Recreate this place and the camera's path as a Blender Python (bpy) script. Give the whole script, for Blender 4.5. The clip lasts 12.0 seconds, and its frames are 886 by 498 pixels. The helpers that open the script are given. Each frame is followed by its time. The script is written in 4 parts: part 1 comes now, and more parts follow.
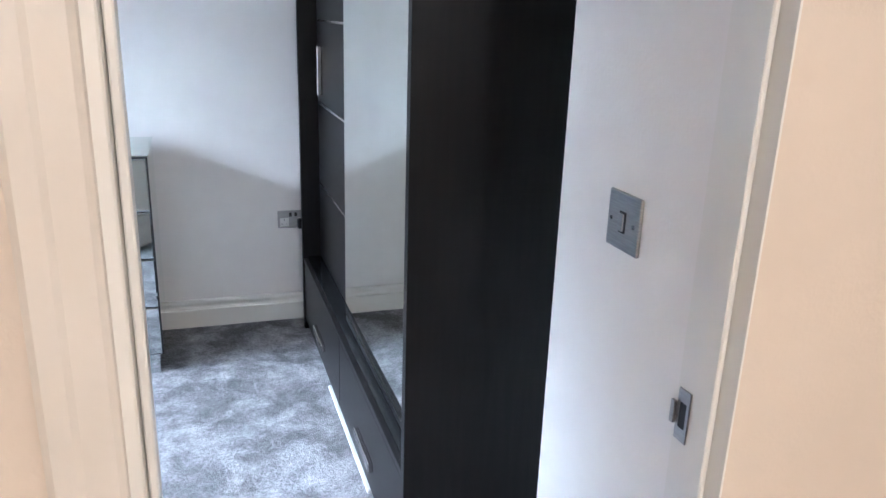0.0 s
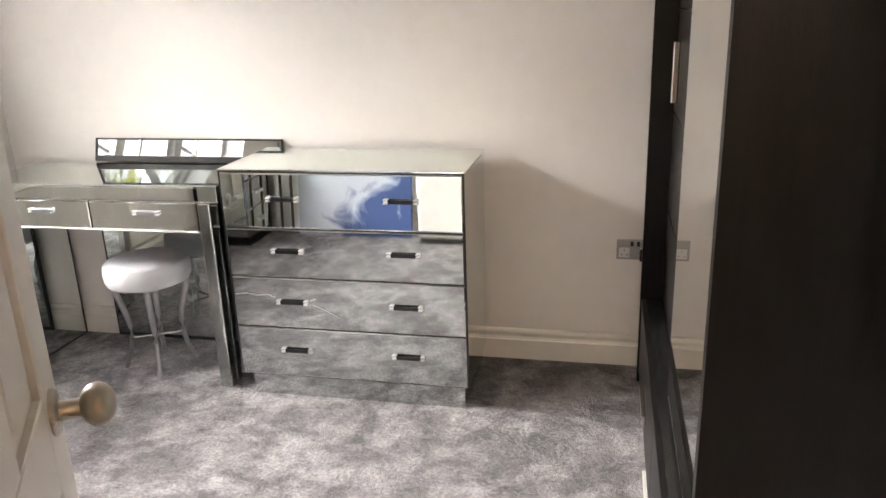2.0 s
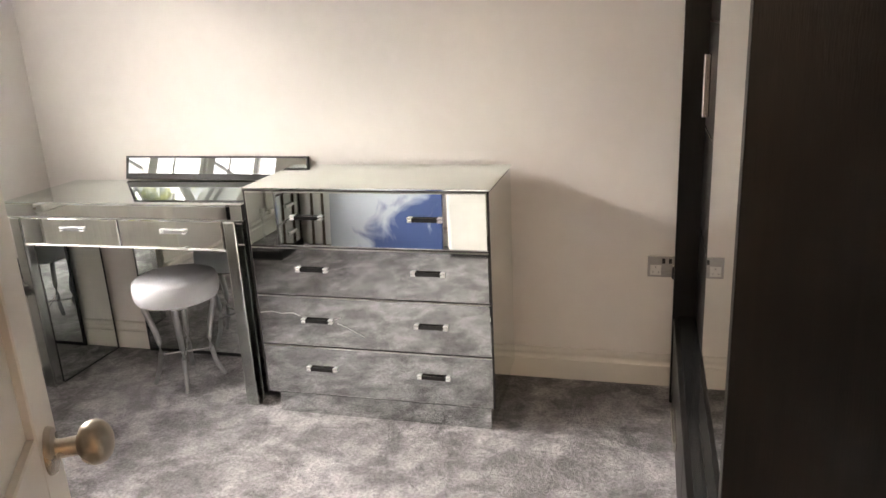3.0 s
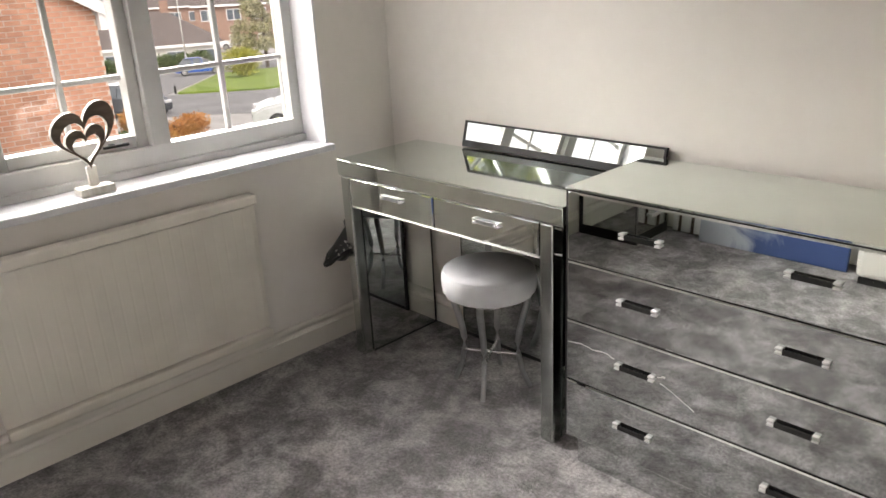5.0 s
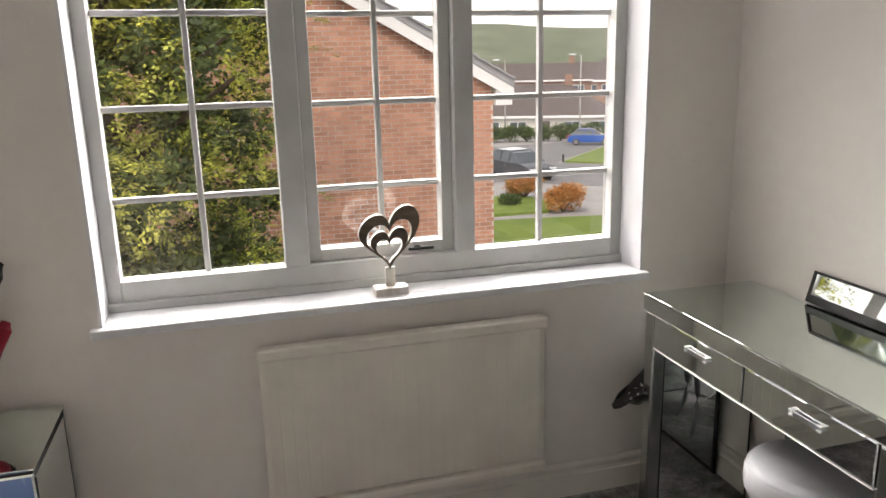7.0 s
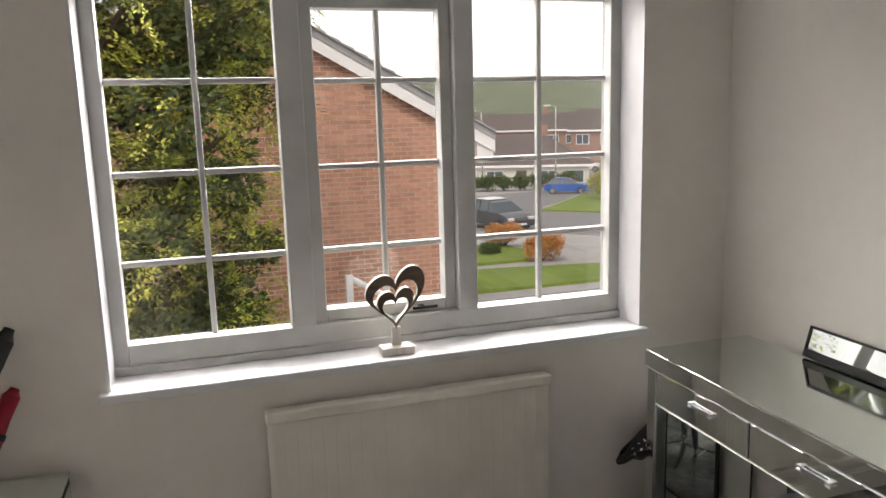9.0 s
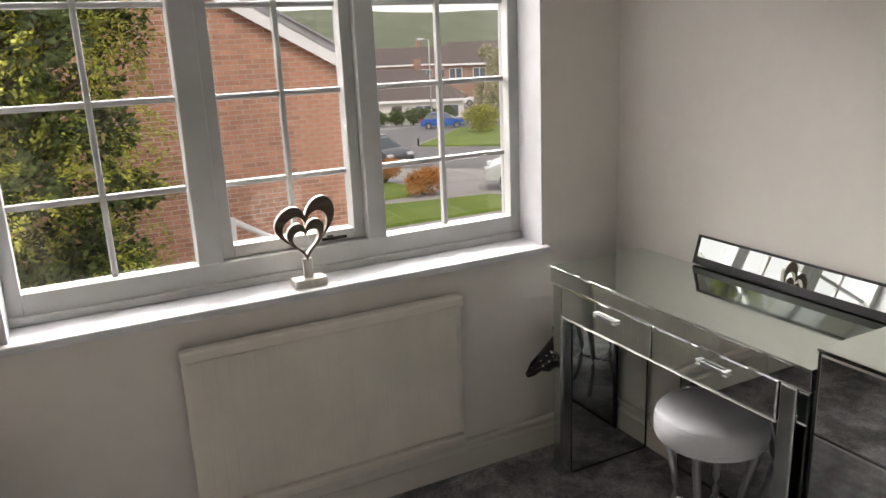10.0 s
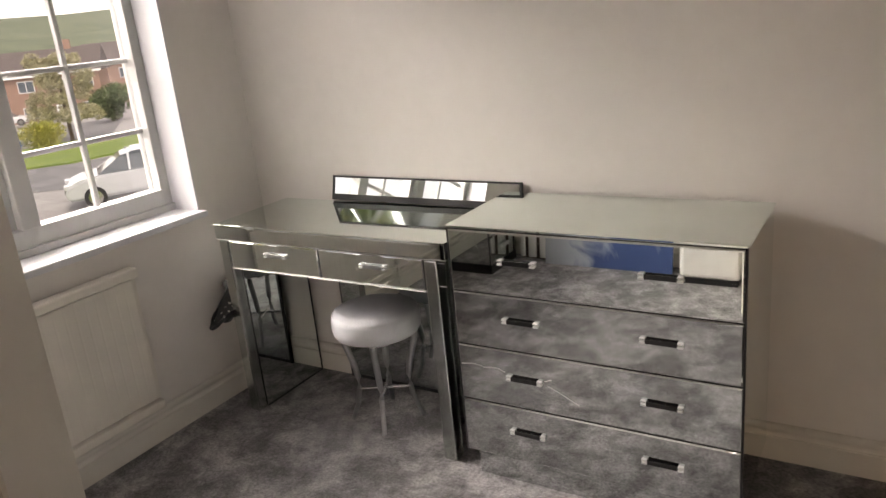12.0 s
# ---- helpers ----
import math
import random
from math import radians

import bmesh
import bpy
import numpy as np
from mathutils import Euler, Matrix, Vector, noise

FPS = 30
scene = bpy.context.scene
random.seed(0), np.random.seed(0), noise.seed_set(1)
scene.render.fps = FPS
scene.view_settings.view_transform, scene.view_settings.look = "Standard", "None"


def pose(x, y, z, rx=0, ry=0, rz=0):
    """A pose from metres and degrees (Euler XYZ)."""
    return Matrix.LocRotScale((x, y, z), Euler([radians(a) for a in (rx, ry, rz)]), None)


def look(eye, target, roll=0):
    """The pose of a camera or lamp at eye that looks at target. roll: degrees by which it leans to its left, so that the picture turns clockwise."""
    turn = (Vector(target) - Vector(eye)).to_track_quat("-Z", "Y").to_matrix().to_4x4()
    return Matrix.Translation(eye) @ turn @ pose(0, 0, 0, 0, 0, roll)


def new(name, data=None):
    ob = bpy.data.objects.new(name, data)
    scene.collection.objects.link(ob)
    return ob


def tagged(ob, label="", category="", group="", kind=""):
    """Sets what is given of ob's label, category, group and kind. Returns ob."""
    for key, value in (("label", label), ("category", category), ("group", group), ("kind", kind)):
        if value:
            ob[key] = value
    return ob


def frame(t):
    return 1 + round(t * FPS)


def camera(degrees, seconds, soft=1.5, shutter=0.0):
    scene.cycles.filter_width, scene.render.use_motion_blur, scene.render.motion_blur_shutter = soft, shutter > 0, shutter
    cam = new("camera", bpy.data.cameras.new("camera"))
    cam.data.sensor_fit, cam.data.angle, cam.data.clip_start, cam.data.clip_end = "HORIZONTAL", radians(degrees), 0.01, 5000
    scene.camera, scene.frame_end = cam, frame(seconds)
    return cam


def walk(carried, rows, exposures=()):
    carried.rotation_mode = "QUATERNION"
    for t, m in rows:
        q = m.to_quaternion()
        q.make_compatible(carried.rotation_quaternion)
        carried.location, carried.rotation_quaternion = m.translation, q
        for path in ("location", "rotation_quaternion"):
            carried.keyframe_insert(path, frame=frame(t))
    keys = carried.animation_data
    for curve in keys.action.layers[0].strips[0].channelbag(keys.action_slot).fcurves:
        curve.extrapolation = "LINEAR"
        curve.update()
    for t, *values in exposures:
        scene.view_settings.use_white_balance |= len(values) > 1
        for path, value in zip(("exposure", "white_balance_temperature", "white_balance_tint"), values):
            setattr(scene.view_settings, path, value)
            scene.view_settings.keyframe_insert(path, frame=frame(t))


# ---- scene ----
cam = camera(60.9, 12.0)

PATH = [
    (0, (0.425, -0.561, 1.486), (1.029, 1.248, 0.887), 1.9),
    (0.5, (0.562, -0.323, 1.504), (0.776, 1.575, 0.91), 0.7),
    (1, (0.698, -0.158, 1.474), (0.498, 1.758, 0.941), -0.7),
    (1.5, (0.744, -0.048, 1.477), (0.336, 1.82, 0.893), -1.5),
    (2, (0.723, 0.004, 1.468), (0.305, 1.862, 0.858), -2.0),
    (2.5, (0.749, 0.035, 1.475), (0.3, 1.89, 0.878), -2.3),
    (2.7, (0.757, 0.032, 1.484), (0.288, 1.885, 0.896), -2.5),
    (4.3, (0.671, 0.495, 1.488), (-0.29, 2.141, 0.88), -4.3),
    (4.5, (0.631, 0.541, 1.478), (-0.432, 2.117, 0.858), -3.9),
    (5, (0.569, 0.79, 1.523), (-0.782, 2.095, 0.836), -3.0),
    (5.5, (0.482, 0.907, 1.537), (-1.051, 2.001, 0.863), -1.9),
    (6, (0.45, 1.066, 1.561), (-1.246, 1.873, 0.876), -2.0),
    (6.5, (0.423, 1.112, 1.584), (-1.37, 1.754, 0.974), -1.6),
    (7, (0.408, 1.186, 1.641), (-1.462, 1.712, 1.165), -1.4),
    (7.2, (0.394, 1.158, 1.645), (-1.485, 1.687, 1.211), -1.1),
    (8.8, (0.42, 1.116, 1.692), (-1.476, 1.668, 1.373), -1.6),
    (9, (0.417, 1.086, 1.691), (-1.461, 1.68, 1.339), -1.6),
    (9.5, (0.406, 1.065, 1.672), (-1.418, 1.756, 1.23), -2.3),
    (10, (0.393, 0.981, 1.659), (-1.331, 1.849, 1.136), -2.5),
    (10.5, (0.41, 0.938, 1.645), (-1.193, 1.988, 1.071), -3.1),
    (11, (0.452, 0.839, 1.611), (-1.002, 2.078, 1.021), -4.0),
    (11.5, (0.527, 0.711, 1.595), (-0.736, 2.143, 1.0), -4.9),
    (12, (0.577, 0.516, 1.585), (-0.455, 2.122, 0.988), -5.8),
]
walk(cam, [(t, look(eye, target, roll)) for t, eye, target, roll in PATH],
     exposures=[(0.0, 2.28, 5000, 9), (0.5, 2.2, 5900, 13), (1.0, 2.05, 6350, 15), (2.7, 1.9, 7400, 18), (4.5, 1.42, 7250, 15),
                (6.5, 1.03, 7150, 15), (9.0, 0.64, 7200, 15), (10.5, 0.70, 7150, 15), (12.0, 1.0, 7600, 19)])








# ---------------------------------------------------------------- world and light
SUN_EL, SUN_ROT = radians(52), radians(118)
world = bpy.data.worlds.new("overcast_sky")
world.use_nodes = True
scene.world = world
wn = world.node_tree
sky = wn.nodes.new("ShaderNodeTexSky")
sky.sky_type = "NISHITA"
sky.sun_disc = False
sky.sun_elevation, sky.sun_rotation = SUN_EL, SUN_ROT
hsv = wn.nodes.new("ShaderNodeHueSaturation")
hsv.inputs["Saturation"].default_value = 0.22
wn.links.new(sky.outputs["Color"], hsv.inputs["Color"])
wn.links.new(hsv.outputs["Color"], wn.nodes["Background"].inputs["Color"])
wn.nodes["Background"].inputs["Strength"].default_value = 0.15

sun = new("sun", bpy.data.lights.new("sun", "SUN"))
sun.data.energy, sun.data.angle, sun.data.color = 1.0, radians(20), (1.0, 0.96, 0.9)
sun.matrix_world = look((0, 0, 30), (-15, 8, 8))

# added area lamp outside, above the window's view; boosts sky light into the room
sky_boost = new("sky_boost_lamp", bpy.data.lights.new("sky_boost_lamp", "AREA"))
sky_boost.data.shape, sky_boost.data.size, sky_boost.data.size_y = "RECTANGLE", 5.6, 1.1
sky_boost.data.energy, sky_boost.data.color, sky_boost.data.spread = 285.0, (0.95, 0.98, 1.0), radians(125)
sky_boost.matrix_world = look((-5.3, 2.2, 3.5), (-0.2, 1.55, 1.0))

# hall ceiling lamp, warm; its bowl is built with the hall
hall_lamp = new("hall_lamp_bulb", bpy.data.lights.new("hall_lamp_bulb", "POINT"))
hall_lamp.data.energy, hall_lamp.data.color, hall_lamp.data.shadow_soft_size = 20.0, (1.0, 0.86, 0.70), 0.2
hall_lamp.location = (0.8, -2.6, 2.1)


# ---------------------------------------------------------------- materials
def mat(name, col, rough=0.6, metal=0.0, col2=None, scale=8.0, bump=0.0, bscale=60.0, mix2=None, stretch=(1, 1, 1), spec=0.5,
        coat=0.0, island=0.0, detail=4.0, rvar=0.0, warp=0.0, grit=0.5, band=(0.35, 0.65)):
    m = bpy.data.materials.new(name)
    m.use_nodes = True
    nt = m.node_tree
    b = nt.nodes["Principled BSDF"]
    b.inputs["Roughness"].default_value = rough
    b.inputs["Metallic"].default_value = metal
    b.inputs["Specular IOR Level"].default_value = spec
    b.inputs["Coat Weight"].default_value = coat
    tc = nt.nodes.new("ShaderNodeTexCoord")
    mp = nt.nodes.new("ShaderNodeMapping")
    mp.inputs["Scale"].default_value = stretch
    nt.links.new(tc.outputs["Object"], mp.inputs["Vector"])
    if col2 is None:
        col2 = tuple(c * 0.93 for c in col)
    nz = nt.nodes.new("ShaderNodeTexNoise")
    nz.inputs["Scale"].default_value, nz.inputs["Detail"].default_value = scale, detail
    nz.inputs["Distortion"].default_value, nz.inputs["Roughness"].default_value = warp, grit
    nt.links.new(mp.outputs["Vector"], nz.inputs["Vector"])
    ramp = nt.nodes.new("ShaderNodeValToRGB")
    ramp.color_ramp.elements[0].position, ramp.color_ramp.elements[1].position = band
    ramp.color_ramp.elements[0].color, ramp.color_ramp.elements[1].color = (*col, 1), (*col2, 1)
    nt.links.new(nz.outputs["Fac"], ramp.inputs["Fac"])
    out = ramp.outputs["Color"]
    if mix2:  # a second, finer scale of variation
        c3, s3, f3 = mix2
        n2 = nt.nodes.new("ShaderNodeTexNoise")
        n2.inputs["Scale"].default_value, n2.inputs["Detail"].default_value = s3, 3.0
        nt.links.new(mp.outputs["Vector"], n2.inputs["Vector"])
        r2 = nt.nodes.new("ShaderNodeValToRGB")
        r2.color_ramp.elements[0].position, r2.color_ramp.elements[1].position = 0.42, 0.62
        r2.color_ramp.elements[0].color, r2.color_ramp.elements[1].color = (0, 0, 0, 1), (f3, f3, f3, 1)
        nt.links.new(n2.outputs["Fac"], r2.inputs["Fac"])
        mx = nt.nodes.new("ShaderNodeMix")
        mx.data_type = "RGBA"
        nt.links.new(r2.outputs["Color"], mx.inputs["Factor"])
        nt.links.new(out, mx.inputs["A"])
        mx.inputs["B"].default_value = (*c3, 1)
        out = mx.outputs["Result"]
    if island:
        geo = nt.nodes.new("ShaderNodeNewGeometry")
        hv = nt.nodes.new("ShaderNodeHueSaturation")
        mr = nt.nodes.new("ShaderNodeMapRange")
        mr.inputs["To Min"].default_value, mr.inputs["To Max"].default_value = 1 - island, 1 + island
        nt.links.new(geo.outputs["Random Per Island"], mr.inputs["Value"])
        nt.links.new(mr.outputs["Result"], hv.inputs["Value"])
        nt.links.new(out, hv.inputs["Color"])
        out = hv.outputs["Color"]
    nt.links.new(out, b.inputs["Base Color"])
    if rvar:
        n4 = nt.nodes.new("ShaderNodeTexNoise")
        n4.inputs["Scale"].default_value, n4.inputs["Detail"].default_value = 5.0, 6.0
        nt.links.new(mp.outputs["Vector"], n4.inputs["Vector"])
        m4 = nt.nodes.new("ShaderNodeMapRange")
        m4.inputs["From Min"].default_value, m4.inputs["From Max"].default_value = 0.35, 0.7
        m4.inputs["To Min"].default_value, m4.inputs["To Max"].default_value = rough, rough + rvar
        nt.links.new(n4.outputs["Fac"], m4.inputs["Value"])
        nt.links.new(m4.outputs["Result"], b.inputs["Roughness"])
    if bump:
        n3 = nt.nodes.new("ShaderNodeTexNoise")
        n3.inputs["Scale"].default_value, n3.inputs["Detail"].default_value = bscale, 3.0
        nt.links.new(mp.outputs["Vector"], n3.inputs["Vector"])
        bp = nt.nodes.new("ShaderNodeBump")
        bp.inputs["Strength"].default_value, bp.inputs["Distance"].default_value = bump, 0.01
        nt.links.new(n3.outputs["Fac"], bp.inputs["Height"])
        nt.links.new(bp.outputs["Normal"], b.inputs["Normal"])
    return m


def glass_mat(name, tint=(1, 1, 1), rough=0.0):
    m = bpy.data.materials.new(name)
    m.use_nodes = True
    b = m.node_tree.nodes["Principled BSDF"]
    b.inputs["Base Color"].default_value = (*tint, 1)
    b.inputs["Transmission Weight"].default_value = 1.0
    b.inputs["Roughness"].default_value = rough
    b.inputs["IOR"].default_value = 1.45
    return m


def glow_mat(name, col, power):
    m = bpy.data.materials.new(name)
    m.use_nodes = True
    b = m.node_tree.nodes["Principled BSDF"]
    b.inputs["Base Color"].default_value = (0.8, 0.78, 0.72, 1)
    b.inputs["Emission Color"].default_value = (*col, 1)
    b.inputs["Emission Strength"].default_value = power
    return m


def carpet_mat(name):
    """Plush pile: broad brushed patches, smaller footmarks, fibre speckle."""
    m = bpy.data.materials.new(name)
    m.use_nodes = True
    nt = m.node_tree
    b = nt.nodes["Principled BSDF"]
    b.inputs["Roughness"].default_value, b.inputs["Specular IOR Level"].default_value = 0.95, 0.05
    b.inputs["Sheen Weight"].default_value, b.inputs["Sheen Roughness"].default_value = 0.12, 0.4
    tc = nt.nodes.new("ShaderNodeTexCoord")

    def noise_of(scale, detail, rough, warp):
        n = nt.nodes.new("ShaderNodeTexNoise")
        n.inputs["Scale"].default_value, n.inputs["Detail"].default_value = scale, detail
        n.inputs["Roughness"].default_value, n.inputs["Distortion"].default_value = rough, warp
        nt.links.new(tc.outputs["Object"], n.inputs["Vector"])
        return n.outputs["Fac"]

    def mapped(sock, lo, hi, a, c):
        r = nt.nodes.new("ShaderNodeMapRange")
        for k, v in (("From Min", lo), ("From Max", hi), ("To Min", a), ("To Max", c)):
            r.inputs[k].default_value = v
        nt.links.new(sock, r.inputs["Value"])
        return r.outputs["Result"]

    def times(p, q):
        n = nt.nodes.new("ShaderNodeMath")
        n.operation = "MULTIPLY"
        nt.links.new(p, n.inputs[0]), nt.links.new(q, n.inputs[1])
        return n.outputs[0]

    broad = mapped(noise_of(4.6, 9.0, 0.62, 0.4), 0.43, 0.58, 0.60, 1.30)
    marks = mapped(noise_of(13.0, 9.0, 0.75, 0.3), 0.38, 0.64, 0.66, 1.34)
    fibre = mapped(noise_of(85.0, 4.0, 0.75, 0.0), 0.36, 0.66, 0.66, 1.36)
    v = times(times(broad, marks), fibre)
    col = nt.nodes.new("ShaderNodeMix")
    col.data_type = "RGBA"
    col.inputs["A"].default_value, col.inputs["B"].default_value = (0.012, 0.011, 0.011, 1), (0.70, 0.668, 0.677, 1)
    nt.links.new(mapped(v, 0.0, 2.2, 0.0, 1.0), col.inputs["Factor"])
    nt.links.new(col.outputs["Result"], b.inputs["Base Color"])
    bp = nt.nodes.new("ShaderNodeBump")
    bp.inputs["Strength"].default_value, bp.inputs["Distance"].default_value = 0.7, 0.012
    nt.links.new(v, bp.inputs["Height"])
    nt.links.new(bp.outputs["Normal"], b.inputs["Normal"])
    return m


def canvas_mat(name):
    """White brushed cloud on a blue ground, bluer to one side and below."""
    m = bpy.data.materials.new(name)
    m.use_nodes = True
    nt = m.node_tree
    b = nt.nodes["Principled BSDF"]
    b.inputs["Roughness"].default_value = 0.6
    tc = nt.nodes.new("ShaderNodeTexCoord")
    sep = nt.nodes.new("ShaderNodeSeparateXYZ")
    nt.links.new(tc.outputs["Object"], sep.inputs[0])
    n = nt.nodes.new("ShaderNodeTexNoise")
    n.inputs["Scale"].default_value, n.inputs["Detail"].default_value, n.inputs["Distortion"].default_value = 5.0, 8.0, 1.2
    nt.links.new(tc.outputs["Object"], n.inputs["Vector"])
    a = nt.nodes.new("ShaderNodeMath")
    a.operation = "MULTIPLY_ADD"
    a.inputs[1].default_value = -0.9
    nt.links.new(sep.outputs["X"], a.inputs[0]), nt.links.new(n.outputs["Fac"], a.inputs[2])
    c = nt.nodes.new("ShaderNodeMath")
    c.operation = "MULTIPLY_ADD"
    c.inputs[1].default_value = 1.2
    nt.links.new(sep.outputs["Z"], c.inputs[0]), nt.links.new(a.outputs[0], c.inputs[2])
    ramp = nt.nodes.new("ShaderNodeValToRGB")
    ramp.color_ramp.elements[0].position, ramp.color_ramp.elements[1].position = 0.56, 0.80
    ramp.color_ramp.elements[0].color, ramp.color_ramp.elements[1].color = (0.035, 0.07, 0.20, 1), (0.44, 0.47, 0.53, 1)
    nt.links.new(c.outputs[0], ramp.inputs["Fac"])
    nt.links.new(ramp.outputs["Color"], b.inputs["Base Color"])
    return m


WALL = mat("wall_paint", (0.84, 0.805, 0.765), 0.75, col2=(0.81, 0.775, 0.735), scale=2.5, bump=0.08, bscale=140, mix2=((0.79, 0.755, 0.715), 14, 0.35))
HALLW = mat("hall_paint", (0.72, 0.62, 0.51), 0.7, col2=(0.69, 0.59, 0.48), scale=3, bump=0.08, bscale=140)
CEIL = mat("ceiling_paint", (0.87, 0.86, 0.84), 0.85, scale=3, bump=0.05, bscale=90)
GLOSS = mat("white_gloss_paint", (0.80, 0.77, 0.71), 0.3, col2=(0.77, 0.74, 0.68), scale=5, bump=0.05, bscale=40, coat=0.2)
DOORP = mat("door_paint", (0.73, 0.67, 0.59), 0.35, col2=(0.69, 0.63, 0.55), scale=6, bump=0.05, bscale=60)
SILLP = mat("sill_paint", (0.76, 0.76, 0.785), 0.4, scale=6, bump=0.03, bscale=50)
UPVC = mat("window_frame_white", (0.55, 0.55, 0.54), 0.45, col2=(0.50, 0.50, 0.485), scale=9, rvar=0.15)
RADP = mat("radiator_enamel", (0.85, 0.81, 0.735), 0.35, scale=6, bump=0.03, bscale=70)
CARPET = carpet_mat("grey_carpet")
FARBR = mat("distant_brown_brick", (0.30, 0.19, 0.145), 0.9, col2=(0.26, 0.165, 0.125), scale=2, bump=0.2, bscale=30)
MIRROR = mat("mirror_glass", (0.80, 0.84, 0.82), 0.015, 1.0, col2=(0.77, 0.81, 0.79), scale=3)
DUSTY = mat("dusty_mirror_glass", (0.62, 0.645, 0.635), 0.02, 1.0, col2=(0.52, 0.54, 0.535), scale=14, rvar=0.035, grit=0.7, detail=10.0)
TOPMIR = mat("mirror_top_glass", (0.76, 0.82, 0.78), 0.02, 1.0, col2=(0.72, 0.78, 0.74), scale=4, rvar=0.08)
BLACKE = mat("black_edge_and_shade", (0.012, 0.012, 0.013), 0.4, scale=20)
BEVEL = mat("bevelled_glass_edge", (0.50, 0.50, 0.47), 0.45, 0.7, scale=10)
LEGMIR = mat("bevelled_mirror_leg", (0.62, 0.645, 0.62), 0.13, 1.0, col2=(0.55, 0.575, 0.55), scale=4, rvar=0.10)
SATIN = mat("satin_silver", (0.56, 0.57, 0.58), 0.30, 1.0, col2=(0.48, 0.49, 0.50), scale=18, rvar=0.12)
CHROME = mat("chrome", (0.82, 0.82, 0.83), 0.08, 1.0, scale=15, rvar=0.1)
CRYSTAL = mat("crystal_acrylic", (0.72, 0.73, 0.72), 0.18, 0.0, scale=40, coat=0.7)
DARKBAR = mat("dark_chrome_bar", (0.05, 0.05, 0.05), 0.18, 0.6, scale=30)
STEEL = mat("brushed_steel", (0.46, 0.45, 0.44), 0.32, 1.0, col2=(0.38, 0.37, 0.36), scale=30, stretch=(1, 1, 14))
BRASS = mat("satin_brass", (0.50, 0.44, 0.36), 0.26, 1.0, col2=(0.42, 0.37, 0.30), scale=25, rvar=0.15)
WARD = mat("black_ash_laminate", (0.0075, 0.007, 0.007), 0.38, col2=(0.011, 0.0095, 0.009), scale=7, stretch=(8, 8, 0.6), bump=0.1, bscale=60, spec=0.18)
SILVER = mat("silver_trim", (0.68, 0.67, 0.66), 0.22, 1.0, scale=12)
VELVET = mat("white_satin_cushion", (0.72, 0.73, 0.76), 0.62, spec=0.3, col2=(0.65, 0.66, 0.69), scale=9, bump=0.15, bscale=180)
WOODD = mat("dark_brown_wood", (0.085, 0.060, 0.044), 0.55, col2=(0.15, 0.11, 0.08), scale=14, stretch=(1, 1, 4), bump=0.3, bscale=90)
WOODW = mat("whitewashed_wood", (0.80, 0.77, 0.72), 0.6, col2=(0.66, 0.62, 0.56), scale=16, stretch=(1, 4, 1), bump=0.3, bscale=90)
BAGM = mat("black_plastic_bag", (0.012, 0.012, 0.014), 0.3, scale=14, bump=0.5, bscale=30)
INK = mat("white_print", (0.75, 0.74, 0.72), 0.5, scale=20)
REDP = mat("red_nylon", (0.50, 0.03, 0.06), 0.45, col2=(0.40, 0.02, 0.05), scale=20, bump=0.2, bscale=60)
BLKN = mat("black_nylon", (0.02, 0.02, 0.022), 0.5, scale=20, bump=0.2, bscale=60)
CANVAS = canvas_mat("blue_and_white_painted_canvas")
LEATHER = mat("white_leatherette", (0.74, 0.72, 0.68), 0.4, scale=9, bump=0.2, bscale=120)
COPPER = mat("painted_pipe", (0.78, 0.75, 0.70), 0.4, scale=12)
PLASTIC = mat("white_plastic", (0.74, 0.73, 0.70), 0.35, scale=10)
BLKPL = mat("black_plastic", (0.015, 0.015, 0.016), 0.35, scale=12)
GLASS = glass_mat("window_glass")
OPAL = glow_mat("opal_lamp_glass", (1.0, 0.76, 0.5), 3.0)
# outdoors
BRICK = mat("red_brick", (0.50, 0.265, 0.175), 0.9, col2=(0.39, 0.19, 0.125), scale=5, bump=0.3, bscale=50, island=0.18)
MORTAR = mat("mortar", (0.60, 0.54, 0.48), 0.95, scale=20)
ROOFT = mat("grey_brown_roof_tiles", (0.10, 0.085, 0.08), 0.9, col2=(0.14, 0.115, 0.105), scale=3, bump=0.3, bscale=12)
ROOFG = mat("pale_grey_roof_tiles", (0.27, 0.27, 0.275), 0.85, col2=(0.34, 0.34, 0.345), scale=3, bump=0.3, bscale=12)
WHITEP = mat("white_fascia", (0.78, 0.78, 0.77), 0.5, scale=5)
ASPH = mat("asphalt", (0.17, 0.167, 0.168), 0.9, col2=(0.21, 0.206, 0.206), scale=0.6, bump=0.2, bscale=30)
PAVE = mat("concrete_paving", (0.36, 0.345, 0.33), 0.9, col2=(0.30, 0.29, 0.275), scale=0.9, bump=0.2, bscale=20)
GRASS = mat("lawn_grass", (0.10, 0.17, 0.022), 0.95, col2=(0.16, 0.23, 0.03), scale=0.7, mix2=((0.20, 0.24, 0.05), 9, 0.5), bump=0.6, bscale=30)
HILL = mat("distant_woods", (0.135, 0.16, 0.095), 0.95, col2=(0.21, 0.235, 0.15), scale=0.045, mix2=((0.085, 0.105, 0.065), 0.22, 0.7))
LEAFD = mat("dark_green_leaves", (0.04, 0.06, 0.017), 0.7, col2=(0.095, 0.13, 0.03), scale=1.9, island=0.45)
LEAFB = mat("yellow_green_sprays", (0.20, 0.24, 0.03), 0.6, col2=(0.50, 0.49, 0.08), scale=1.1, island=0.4)
